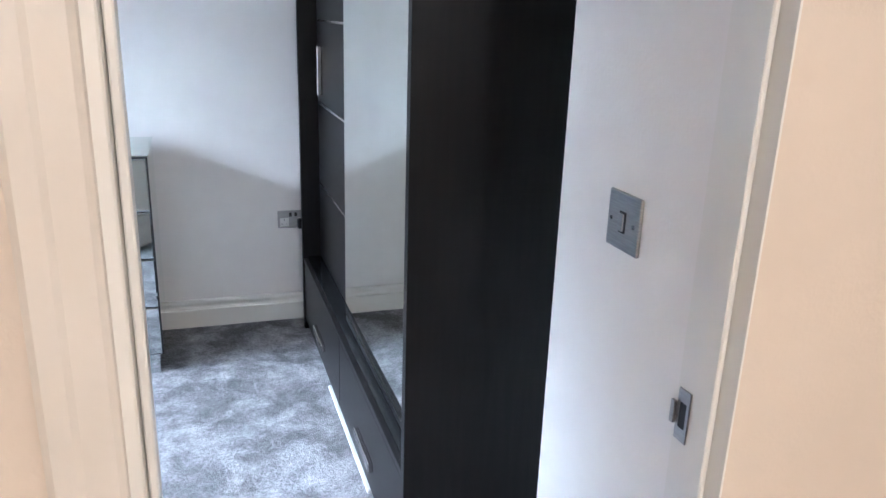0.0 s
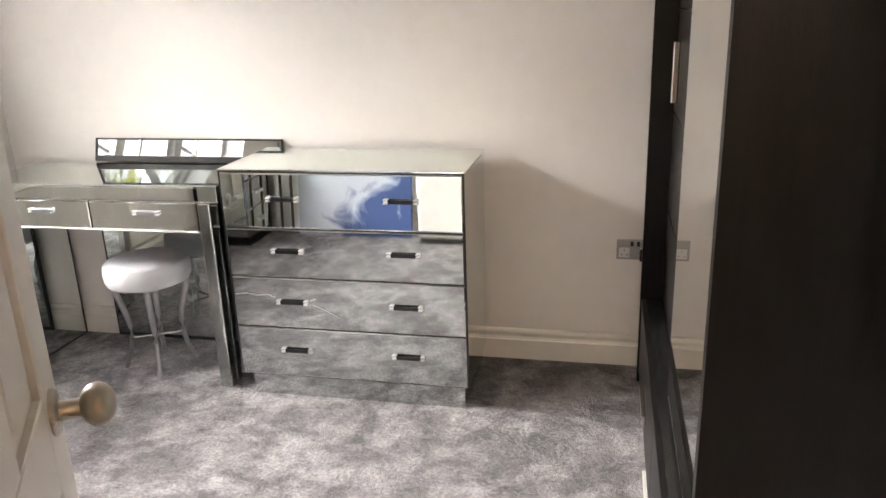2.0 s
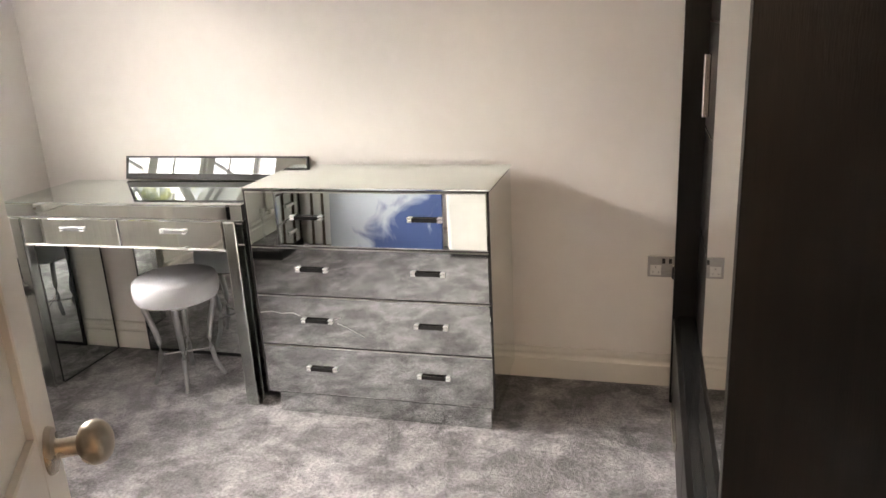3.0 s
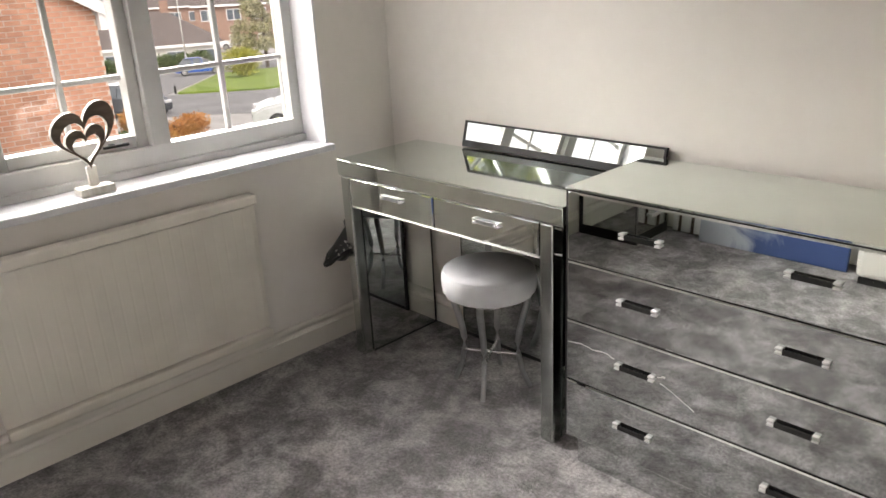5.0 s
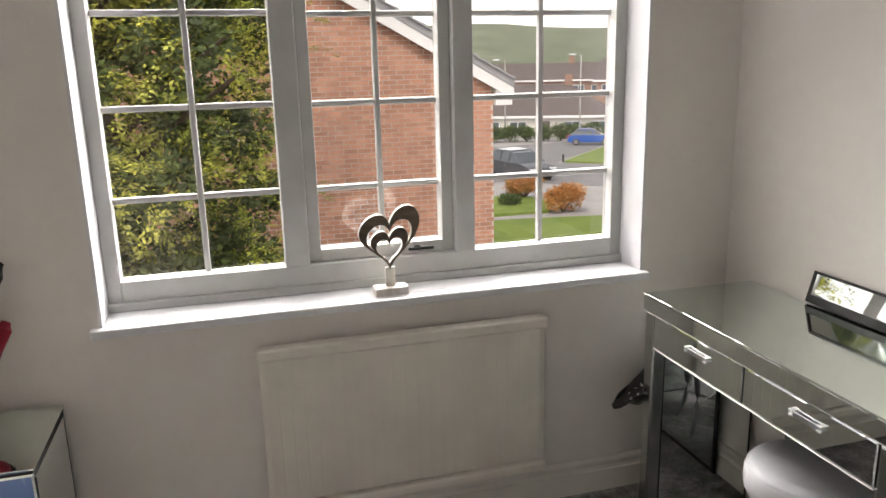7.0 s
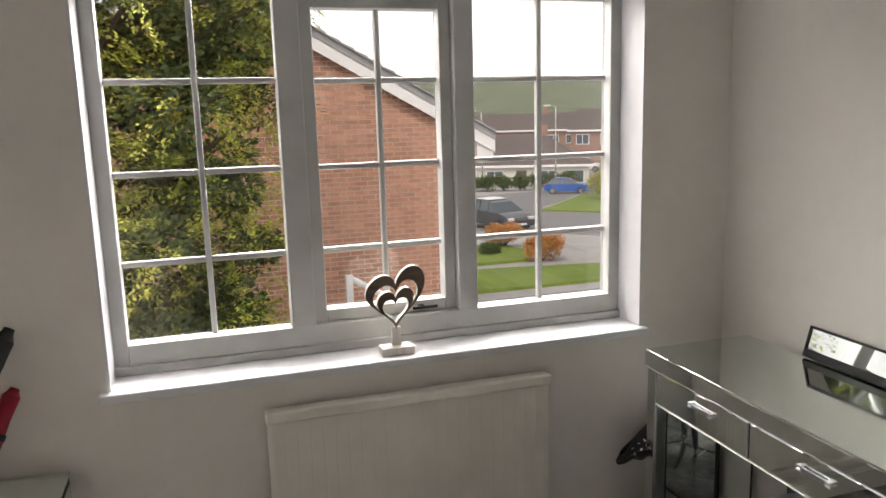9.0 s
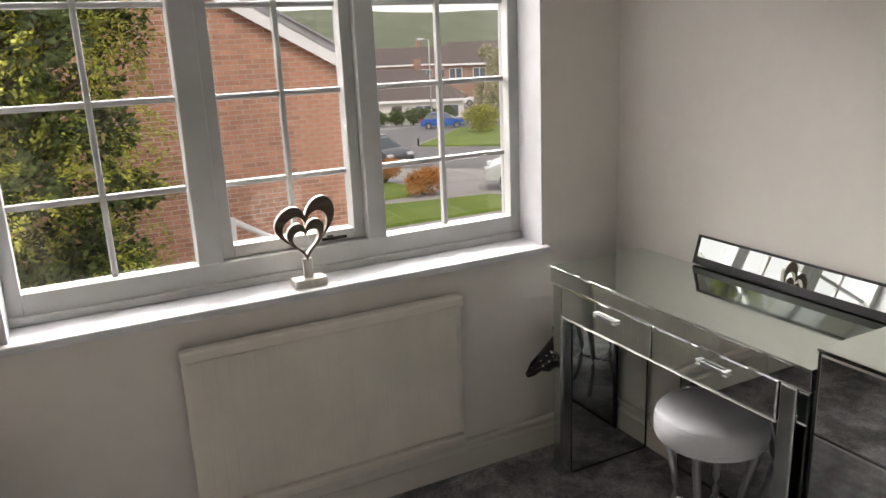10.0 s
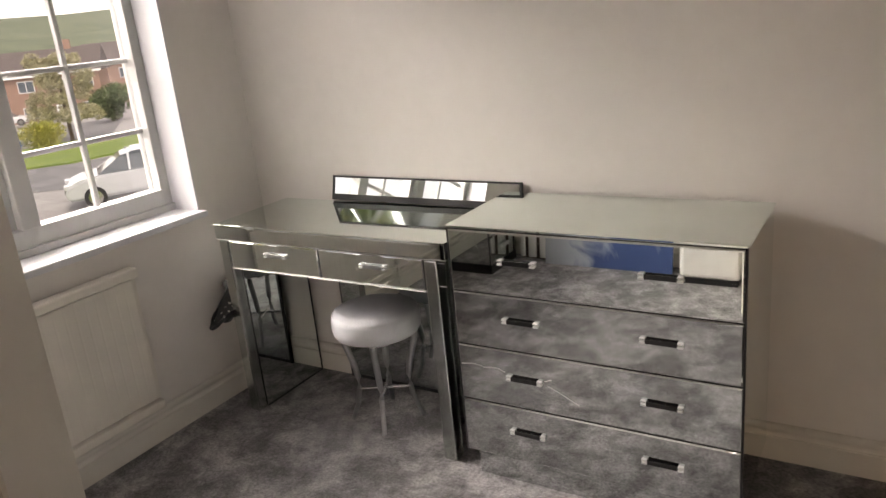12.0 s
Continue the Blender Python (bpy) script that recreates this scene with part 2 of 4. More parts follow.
LEAFO = mat("orange_leaves", (0.42, 0.17, 0.05), 0.7, col2=(0.48, 0.25, 0.07), scale=2, island=0.35)
LEAFY = mat("yellow_green_leaves", (0.32, 0.30, 0.03), 0.7, col2=(0.24, 0.26, 0.04), scale=2, island=0.3)
LEAFH = mat("hedge_leaves", (0.05, 0.085, 0.02), 0.8, col2=(0.08, 0.12, 0.03), scale=1, island=0.4)
LEAFP = mat("pale_blossom_leaves", (0.30, 0.29, 0.14), 0.8, col2=(0.40, 0.37, 0.25), scale=1, island=0.3)
BARK = mat("bark", (0.09, 0.065, 0.045), 0.9, scale=8, bump=0.6, bscale=20)
CARB = mat("blue_car_paint", (0.02, 0.11, 0.45), 0.25, 0.2, scale=2, coat=0.8)
CARS = mat("silver_car_paint", (0.58, 0.60, 0.62), 0.28, 0.3, scale=2, coat=0.7)
CARK = mat("dark_grey_car_paint", (0.07, 0.075, 0.085), 0.25, 0.3, scale=2, coat=0.8)
CARW = mat("white_car_paint", (0.72, 0.73, 0.74), 0.3, 0.0, scale=2, coat=0.7)
CARG = mat("car_window_glass", (0.06, 0.075, 0.085), 0.05, 0.0, scale=2, coat=0.5)
TYRE = mat("tyre_rubber", (0.02, 0.02, 0.02), 0.85, scale=10)
LAMPG = mat("headlamp_glass", (0.70, 0.71, 0.72), 0.1, 0.3, scale=8)
RENDERW = mat("cream_render", (0.62, 0.60, 0.54), 0.9, scale=1)
GLASSD = mat("dark_house_glass", (0.10, 0.12, 0.14), 0.08, scale=1)


# ---------------------------------------------------------------- building helpers
def box(bm, x0, x1, y0, y1, z0, z1, bev=0.0, seg=2):
    r = bmesh.ops.create_cube(bm, size=1.0, matrix=Matrix.Translation(((x0 + x1) / 2, (y0 + y1) / 2, (z0 + z1) / 2)) @ Matrix.Diagonal((x1 - x0, y1 - y0, z1 - z0, 1)))
    if bev:
        es = list({e for v in r["verts"] for e in v.link_edges})
        bmesh.ops.bevel(bm, geom=es, offset=bev, segments=seg, affect="EDGES", profile=0.5)
    return bm


def B(*a, **k):
    return box(bmesh.new(), *a, **k)


def cyl(bm, p, q, r0, r1=None, seg=16):
    p, q = Vector(p), Vector(q)
    d = q - p
    m = Matrix.Translation((p + q) / 2) @ d.to_track_quat("Z", "Y").to_matrix().to_4x4()
    bmesh.ops.create_cone(bm, cap_ends=True, segments=seg, radius1=r0, radius2=r0 if r1 is None else r1, depth=d.length, matrix=m)
    return bm


def tube(bm, pts, radii, seg=10):
    """A bent round bar through points."""
    pts = [Vector(p) for p in pts]
    rings = []
    for i, p in enumerate(pts):
        d = (pts[min(i + 1, len(pts) - 1)] - pts[max(i - 1, 0)]).normalized()
        q = d.to_track_quat("Z", "Y")
        rings.append([bm.verts.new(p + q @ Vector((math.cos(a) * radii[i], math.sin(a) * radii[i], 0))) for a in [2 * math.pi * k / seg for k in range(seg)]])
    for a, b in zip(rings, rings[1:]):
        for k in range(seg):
            bm.faces.new((a[k], a[(k + 1) % seg], b[(k + 1) % seg], b[k]))
    bm.faces.new(rings[0][::-1])
    bm.faces.new(rings[-1])
    return bm


def lathe(bm, prof, axis_m=Matrix(), seg=24):
    """Turns a profile of (radius, height) round z, then places it."""
    rings = []
    for r, z in prof:
        rings.append([bm.verts.new(axis_m @ Vector((r * math.cos(2 * math.pi * k / seg), r * math.sin(2 * math.pi * k / seg), z))) for k in range(seg)])
    for a, b in zip(rings, rings[1:]):
        for k in range(seg):
            bm.faces.new((a[k], a[(k + 1) % seg], b[(k + 1) % seg], b[k]))
    bm.faces.new(rings[0][::-1])
    bm.faces.new(rings[-1])
    return bm


def prism(bm, prof, y0, y1, axis="y"):
    """Extrudes a flat outline of (a, z) along y, or along x."""
    def at(a, z, t):
        return (a, t, z) if axis == "y" else (t, a, z)
    f = [bm.verts.new(at(a, z, y0)) for a, z in prof]
    g = [bm.verts.new(at(a, z, y1)) for a, z in prof]
    n = len(prof)
    for k in range(n):
        bm.faces.new((f[k], f[(k + 1) % n], g[(k + 1) % n], g[k]))
    bm.faces.new(f[::-1])
    bm.faces.new(g)
    bmesh.ops.recalc_face_normals(bm, faces=bm.faces[:])
    return bm


def mesh_of(name, bm, material, smooth=False):
    me = bpy.data.meshes.new(name)
    bmesh.ops.recalc_face_normals(bm, faces=bm.faces[:])
    bm.to_mesh(me)
    bm.free()
    me.materials.append(material)
    if smooth:
        for p in me.polygons:
            p.use_smooth = True
        me.set_sharp_from_angle(angle=radians(40))
    return me


def part(name, bm, material, parent, label="", smooth=False):
    ob = new(name, mesh_of(name, bm, material, smooth))
    ob.parent = parent
    return tagged(ob, label) if label else ob


def thing(name, label, category, m=Matrix(), group="", kind=""):
    ob = new(name)
    ob.empty_display_size = 0.1
    ob.matrix_world = m
    return tagged(ob, label, category, group, kind)


def single(name, bm, material, label, category, kind="", smooth=False, m=Matrix()):
    ob = new(name, mesh_of(name, bm, material, smooth))
    ob.matrix_world = m
    return tagged(ob, label, category, kind=kind)


# ---------------------------------------------------------------- room shell
XW, YN, YS, XE, ZC = -2.0, 3.0, 0.19, 1.48, 2.36      # inner faces
WY0, WY1, WZ0, WZ1 = 0.765, 2.626, 0.878, 2.13        # window opening
DX0, DX1, DH, YH = 0.36, 1.01, 2.0, 0.10              # doorway, hall face of its wall

bm = bmesh.new()
box(bm, XW - 0.3, XW, YS - 0.12, YN + 0.2, -0.3, WZ0 - 0.03)
box(bm, XW - 0.3, XW, YS - 0.12, YN + 0.2, WZ1, ZC + 0.2)
box(bm, XW - 0.3, XW, YS - 0.12, WY0, WZ0 - 0.03, WZ1)
box(bm, XW - 0.3, XW, WY1, YN + 0.2, WZ0 - 0.03, WZ1)
single("wall_west", bm, WALL, "off-white painted bedroom wall with a window opening", "wall", "structure")
single("wall_north", B(XW, XE + 0.2, YN, YN + 0.2, -0.3, ZC + 0.2), WALL, "plain off-white painted bedroom wall behind the chest", "wall", "structure")
single("wall_east", B(XE, XE + 0.2, YH, YN, -0.3, ZC + 0.2), WALL, "off-white painted wall behind the wardrobe", "wall", "structure")
bm = bmesh.new()
box(bm, XW, DX0 - 0.03, YH, YS, -0.3, ZC + 0.2)
box(bm, DX0 - 0.03, DX1 + 0.03, YH, YS, DH + 0.03, ZC + 0.2)
single("wall_south", bm, WALL, "off-white painted wall with the open doorway", "wall", "structure")
single("wall_stub", B(DX1 + 0.003, XE, YH, 0.572, -0.3, ZC + 0.2), WALL, "short white wall return beside the doorway, with light switch", "wall", "structure")
single("ceiling", B(XW - 0.3, XE + 0.4, -3.5, YN + 0.2, ZC, ZC + 0.15), CEIL, "plain white painted ceiling", "ceiling", "structure")
single("floor", B(XW - 0.3, XE + 0.4, -3.5, YN + 0.2, -0.12, 0.0), CARPET, "mottled grey plush carpet with brushed patches", "carpet", "structure")

# hall round the start of the walk
single("hall_wall_south", B(-1.2, 2.2, -3.45, -3.3, -0.3, ZC), HALLW, "peach painted landing wall", "wall", "structure")
single("hall_wall_west", B(-0.95, -0.8, -3.3, YH, -0.3, ZC), HALLW, "peach painted landing wall", "wall", "structure")
single("hall_wall_east", B(1.68, 1.83, -3.3, YH, -0.3, ZC), HALLW, "peach painted landing wall", "wall", "structure")
bm = bmesh.new()
box(bm, -0.8, DX0 - 0.03, YH - 0.012, YH - 0.001, 0, ZC)
box(bm, DX1 + 0.004, 1.68, YH - 0.012, YH - 0.001, 0, ZC)
box(bm, DX0 - 0.03, DX1 + 0.004, YH - 0.012, YH - 0.001, DH + 0.03, ZC)
single("hall_wall_north", bm, HALLW, "peach painted landing wall round the doorway", "wall", "structure")
lamp = thing("ceiling_lamp", "round opal glass ceiling lamp, lit, on the landing", "lamp", Matrix.Translation((0.8, -2.6, ZC)))
part("base", cyl(bmesh.new(), (0, 0, -0.03), (0, 0, -0.001), 0.12, seg=28), PLASTIC, lamp)
part("bowl", lathe(bmesh.new(), [(0.15, -0.03), (0.155, -0.05), (0.14, -0.075)], seg=28), OPAL, lamp, "glowing opal glass bowl", True)


def skirting(name, prof_to, y0, y1, axis, flip, label):
    """Moulded board: a flat face, a cove and a rounded top."""
    pr = [(0, 0), (0.019, 0), (0.019, 0.086), (0.018, 0.0885), (0.013, 0.090), (0.0095, 0.099), (0.0095, 0.107), (0.0125, 0.112), (0.0145, 0.119), (0.0135, 0.127), (0.009, 0.133), (0.004, 0.136), (0, 0.136)]
    bmx = prism(bmesh.new(), [(prof_to + flip * a, z) for a, z in pr], y0, y1, axis)
    return single(name, bmx, GLOSS, label, "skirting board", "structure")


skirting("baseboard_north", YN, XW, XE, "x", -1, "cream gloss moulded skirting board along the carpet")
skirting("baseboard_west", XW, YS, YN - 0.02, "y", 1, "cream gloss moulded skirting board below the radiator")
skirting("baseboard_south", YS, XW + 0.02, DX0 - 0.1, "x", 1, "cream gloss moulded skirting board")

# doorway lining, stops and architraves
bm = bmesh.new()
box(bm, DX0 - 0.03, DX0, YH - 0.015, YS + 0.004, 0, DH, 0.002, 1)
box(bm, DX1, DX1 + 0.003, YH - 0.015, YS + 0.0, 0, DH)
box(bm, DX0 - 0.03, DX1 + 0.003, YH - 0.015, YS + 0.004, DH, DH + 0.03)
single("door_lining", bm, GLOSS, "cream painted door lining", "door frame", "structure")
bm = bmesh.new()
box(bm, DX0 + 0.001, DX0 + 0.010, YH + 0.01, YH + 0.045, 0, DH - 0.001, 0.002, 1)
box(bm, DX1 - 0.010, DX1 - 0.001, YH + 0.01, YH + 0.045, 0, DH - 0.001, 0.002, 1)
box(bm, DX0 + 0.010, DX1 - 0.010, YH + 0.01, YH + 0.045, DH - 0.014, DH - 0.001, 0.002, 1)
single("door_stop", bm, GLOSS, "cream painted door stop strip", "door frame", "structure")


def architrave(name, y, s):
    pr = [(0, 0), (0.002, 0.010), (0.008, 0.014), (0.034, 0.016), (0.040, 0.019), (0.058, 0.021), (0.065, 0.016), (0.066, 0)]
    bmx = bmesh.new()
    for x0, d in ((DX0 - 0.012, -1), (DX1 + 0.015, 1)):
        if d > 0:
            continue
        a = [bmx.verts.new((x0 + d * u, y + s * w, 0)) for u, w in pr]
        b = [bmx.verts.new((x0 + d * u, y + s * w, DH + 0.012 + u)) for u, w in pr]
        for k in range(len(pr)):
            bmx.faces.new((a[k], a[(k + 1) % len(pr)], b[(k + 1) % len(pr)], b[k]))
        bmx.faces.new(b)
    x1 = DX1
    a = [bmx.verts.new((DX0 - 0.012 - u, y + s * w, DH + 0.012 + u)) for u, w in pr]
    b = [bmx.verts.new((x1, y + s * w, DH + 0.012 + u)) for u, w in pr]
    for k in range(len(pr)):
        bmx.faces.new((a[k], a[(k + 1) % len(pr)], b[(k + 1) % len(pr)], b[k]))
    bmx.faces.new(a), bmx.faces.new(b[::-1])
    single(name, bmx, DOORP, "cream painted moulded architrave round the doorway", "door frame", "structure")


architrave("trim_hall", YH - 0.012, -1)
architrave("trim_room", YS, 1)

strike = thing("strike_plate", "small steel latch strike plate on the door lining", "strike plate", Matrix.Translation((DX1, 0.172, 0.99)))
bm = bmesh.new()
for zz in (-0.035, 0.02):
    box(bm, -0.003, -0.0005, -0.012, 0.012, zz, zz + 0.018)
for yy in (-0.012, 0.007):
    box(bm, -0.003, -0.0005, yy, yy + 0.005, -0.018, 0.021)
part("plate", bm, STEEL, strike)
part("latch_hole", B(-0.0022, -0.0012, -0.007, 0.007, -0.017, 0.02), BLACKE, strike)
part("lip", B(-0.008, -0.003, 0.012, 0.02, -0.015, 0.018, bev=0.001), STEEL, strike)

# ---------------------------------------------------------------- window
win = thing("window_1", "white three-light casement window with glazing bars", "window", Matrix.Translation((0, 0, WZ0)), kind="structure")
win_z = -WZ0
bm = bmesh.new()
FX0, FX1 = -2.225, -2.155
box(bm, FX0, FX1, WY0, WY0 + 0.048, 0.905 + win_z, WZ1 + win_z, 0.004)
box(bm, FX0, FX1, WY1 - 0.046, WY1, 0.905 + win_z, WZ1 + win_z, 0.004)
box(bm, FX0, FX1 + 0.004, WY0 + 0.048, WY1 - 0.046, 0.905 + win_z, 0.976 + win_z, 0.004)
box(bm, FX0, FX1 + 0.004, WY0 + 0.048, WY1 - 0.046, 2.092 + win_z, WZ1 + win_z, 0.004)
box(bm, FX0 - 0.006, FX1 + 0.018, WY0, WY1, 0.0, 0.03, 0.004)
part("window_frame", bm, UPVC, win)
for y0, y1 in ((1.344, 1.427), (1.956, 2.030)):
    part("mullion", B(FX0 + 0.002, FX1 + 0.006, y0, y1, 0.972 + win_z, 2.097 + win_z, bev=0.005), UPVC, win)
bm = bmesh.new()
CX0, CX1 = -2.245, -2.178
box(bm, CX0, CX1, 1.428, 1.471, 0.977 + win_z, 2.091 + win_z, 0.004)
box(bm, CX0, CX1, 1.912, 1.955, 0.977 + win_z, 2.091 + win_z, 0.004)
box(bm, CX0, CX1 - 0.001, 1.471, 1.912, 0.977 + win_z, 1.021 + win_z, 0.004)
box(bm, CX0, CX1 - 0.001, 1.471, 1.912, 2.050 + win_z, 2.091 + win_z, 0.004)
casement = part("casement", bm, UPVC, win, "opening casement frame")
bm = bmesh.new()
box(bm, CX1, CX1 + 0.018, 1.803, 1.825, 0.992 + win_z, 1.008 + win_z, 0.003)
box(bm, CX1 + 0.018, CX1 + 0.028, 1.778, 1.873, 0.994 + win_z, 1.005 + win_z, 0.003)
part("window_handle", bm, DARKBAR, casement, "dark brass casement handle")


def light_panes(y0, y1, z0, z1, yb, zbs, x, holder):
    ys, zs = [y0, yb, y1], [z0, *zbs, z1]
    part("glazing_bar", B(x - 0.014, x + 0.014, yb - 0.010, yb + 0.010, z0 + win_z, z1 + win_z, bev=0.005), UPVC, holder)
    for zb in zbs:
        bmx = bmesh.new()
        box(bmx, x - 0.0135, x + 0.0135, y0, yb - 0.0095, zb - 0.010 + win_z, zb + 0.010 + win_z, 0.005)
        box(bmx, x - 0.0135, x + 0.0135, yb + 0.0095, y1, zb - 0.010 + win_z, zb + 0.010 + win_z, 0.005)
        part("glazing_bar", bmx, UPVC, holder)
    for i in range(2):
        for k in range(len(zs) - 1):
            ob = part("pane", B(x - 0.002, x + 0.002, ys[i] + (0.0095 if i else 0), ys[i + 1] - (0 if i else 0.0095), zs[k] + (0.0095 if k else 0) + win_z,
                                zs[k + 1] - (0.0095 if k < len(zs) - 2 else 0) + win_z), GLASS, holder)
            ob.visible_shadow = False


light_panes(WY0 + 0.048, 1.345, 0.975, 2.093, 1.087, (1.234, 1.526, 1.818), -2.205, win)
light_panes(2.029, WY1 - 0.046, 0.975, 2.093, 2.302, (1.232, 1.522, 1.812), -2.205, win)
light_panes(1.470, 1.913, 1.020, 2.051, 1.700, (1.228, 1.521, 1.814), -2.228, casement)
part("window_sill", B(-2.158, -1.966, WY0 - 0.032, WY1 + 0.022, -0.028, 0.0, bev=0.006), SILLP, win, "white painted sill board with rounded nosing")
part("outer_sill", B(-2.36, -2.158, WY0, WY1, -0.10, -0.045), UPVC, win)
bm = bmesh.new()
box(bm, -2.154, XW + 0.001, WY0 - 0.006, WY0 + 0.003, 0.0, WZ1 + win_z)
box(bm, -2.154, XW + 0.001, WY1 - 0.003, WY1 + 0.006, 0.0, WZ1 + win_z)
box(bm, -2.154, XW + 0.001, WY0, WY1, WZ1 + win_z - 0.003, WZ1 + win_z + 0.006)
part("reveal_lining", bm, SILLP, win, "bright white painted window reveal")

# ---------------------------------------------------------------- radiator
rad = thing("radiator", "white enamelled panel radiator with faint vertical flutes below the window", "radiator", Matrix.Translation((-1.982, 1.222, 0.16)))
bm = bmesh.new()
W, H = 1.0, 0.605
n = 23
prof = []
for i in range(n):
    y0 = 0.014 + (W - 0.028) * i / n
    d = (W - 0.028) / n
    prof += [(y0, 0.0308), (y0 + d * 0.16, 0.0315), (y0 + d * 0.84, 0.0315)]
prof.append((W - 0.014, 0.030))
prof = [(0.0, 0.012), (0.0, 0.027)] + prof + [(W, 0.027), (W, 0.012)]
lo = [bm.verts.new((x, y, 0.043)) for y, x in prof]
hi = [bm.verts.new((x, y, H - 0.049)) for y, x in prof]
for k in range(len(prof)):
    bm.faces.new((lo[k], lo[(k + 1) % len(prof)], hi[(k + 1) % len(prof)], hi[k]))
bm.faces.new(lo), bm.faces.new(hi)
part("panel", bm, RADP, rad)
part("back_plate", B(0.008, 0.0118, 0.012, W - 0.012, 0.02, H - 0.02), RADP, rad)
part("top_rail", B(0.002, 0.056, -0.004, W + 0.004, H - 0.042, H, bev=0.009), RADP, rad)
part("bottom_rail", B(0.006, 0.050, 0.0, W, 0.0, 0.036, bev=0.009), RADP, rad)
for yy in (0.1, W - 0.12):
    part("bracket", B(-0.012, 0.011, yy, yy + 0.03, 0.08, H - 0.08), RADP, rad)
valve = part("valve", tube(bmesh.new(), [(0.022, 0.0, 0.02), (0.022, -0.04, 0.02), (0.022, -0.078, 0.02), (0.022, -0.09, 0.0), (0.022, -0.09, -0.16)],
                           [0.009, 0.009, 0.010, 0.009, 0.0075]), COPPER, rad, "painted radiator valve and pipe", True)
part("valve_cap", lathe(bmesh.new(), [(0.014, 0), (0.016, 0.004), (0.016, 0.032), (0.012, 0.038)], pose(0.022, -0.088, 0.03)), PLASTIC, valve, smooth=True)
part("air_vent", cyl(bmesh.new(), (0.022, W + 0.003, H - 0.02), (0.022, W + 0.014, H - 0.02), 0.006, seg=10), BRASS, rad)


# ---------------------------------------------------------------- mirrored furniture
def handle(parent, x, y, z, w=0.132, bar=DARKBAR, face=-1):
    """Bar pull with two crystal end blocks, on a front that faces -y."""
    b = bmesh.new()
    box(b, x - w / 2 + 0.02, x + w / 2 - 0.02, y + face * 0.012, y + face * 0.004, z - 0.0075, z + 0.0075, 0.0015)
    h = part("handle", b, bar, parent, ("dark" if bar is DARKBAR else "silver") + " bar handle with crystal ends")
    for s in (-1, 1):
        b = bmesh.new()
        xa, xb = sorted((x + s * w / 2, x + s * (w / 2 - 0.0205)))
        for z0, z1 in ((0.0022, 0.0092), (-0.0092, -0.0022)):
            box(b, xa + 0.002, xb - 0.001, y + face * 0.0125, y - face * 0.0005, z + z0, z + z1, 0.002)
        part("end_block", b, CRYSTAL, h, "clear crystal end block")
    return h


def bevel_plate(x0, x1, yf, z0, z1, b=0.014, d=0.0025, t=0.006):
    """Mirror plate facing -y with a wide ground bevel."""
    bmx = bmesh.new()
    o = [bmx.verts.new(p) for p in ((x0, yf + d, z0), (x1, yf + d, z0), (x1, yf + d, z1), (x0, yf + d, z1))]
    i = [bmx.verts.new(p) for p in ((x0 + b, yf, z0 + b), (x1 - b, yf, z0 + b), (x1 - b, yf, z1 - b), (x0 + b, yf, z1 - b))]
    k = [bmx.verts.new((v.co.x, yf + t, v.co.z)) for v in o]
    bmx.faces.new(i)
    for a in range(4):
        c = (a + 1) % 4
        bmx.faces.new((o[a], o[c], i[c], i[a]))
        bmx.faces.new((k[a], k[c], o[c], o[a]))
    bmx.faces.new(k)
    return bmx


CW, CD, CH = 0.93, 0.447, 0.926
chest = thing("chest_of_drawers", "mirrored four-drawer chest with black edges and crystal handles", "chest of drawers", Matrix.Translation((-0.69, 2.515, 0)))
part("carcass", B(0.006, CW - 0.006, 0.012, CD, 0.086, CH - 0.014), BLACKE, chest, "black edged carcass")
for s in (0, 1):
    x = 0.0 if s == 0 else CW - 0.005
    part("front_edge", B(x - 0.0005, x + 0.0055, 0.001, 0.0115, 0.09, CH - 0.009), BLACKE, chest, "thin black front edge")
    part("side_panel", B(x, x + 0.005, 0.012, CD - 0.012, 0.09, CH - 0.016, bev=0.0015, seg=1), MIRROR, chest, "mirror glass side")
part("top", B(-0.003, CW + 0.003, -0.003, CD, CH - 0.008, CH, bev=0.002), TOPMIR, chest, "pale mirror glass top")
bm = bmesh.new()
box(bm, 0.045, CW - 0.018, 0.012, CD - 0.03, 0.0, 0.085)
part("plinth", bm, DUSTY, chest, "recessed mirrored plinth")
lines = [0.09, 0.298, 0.506, 0.70, CH - 0.011]
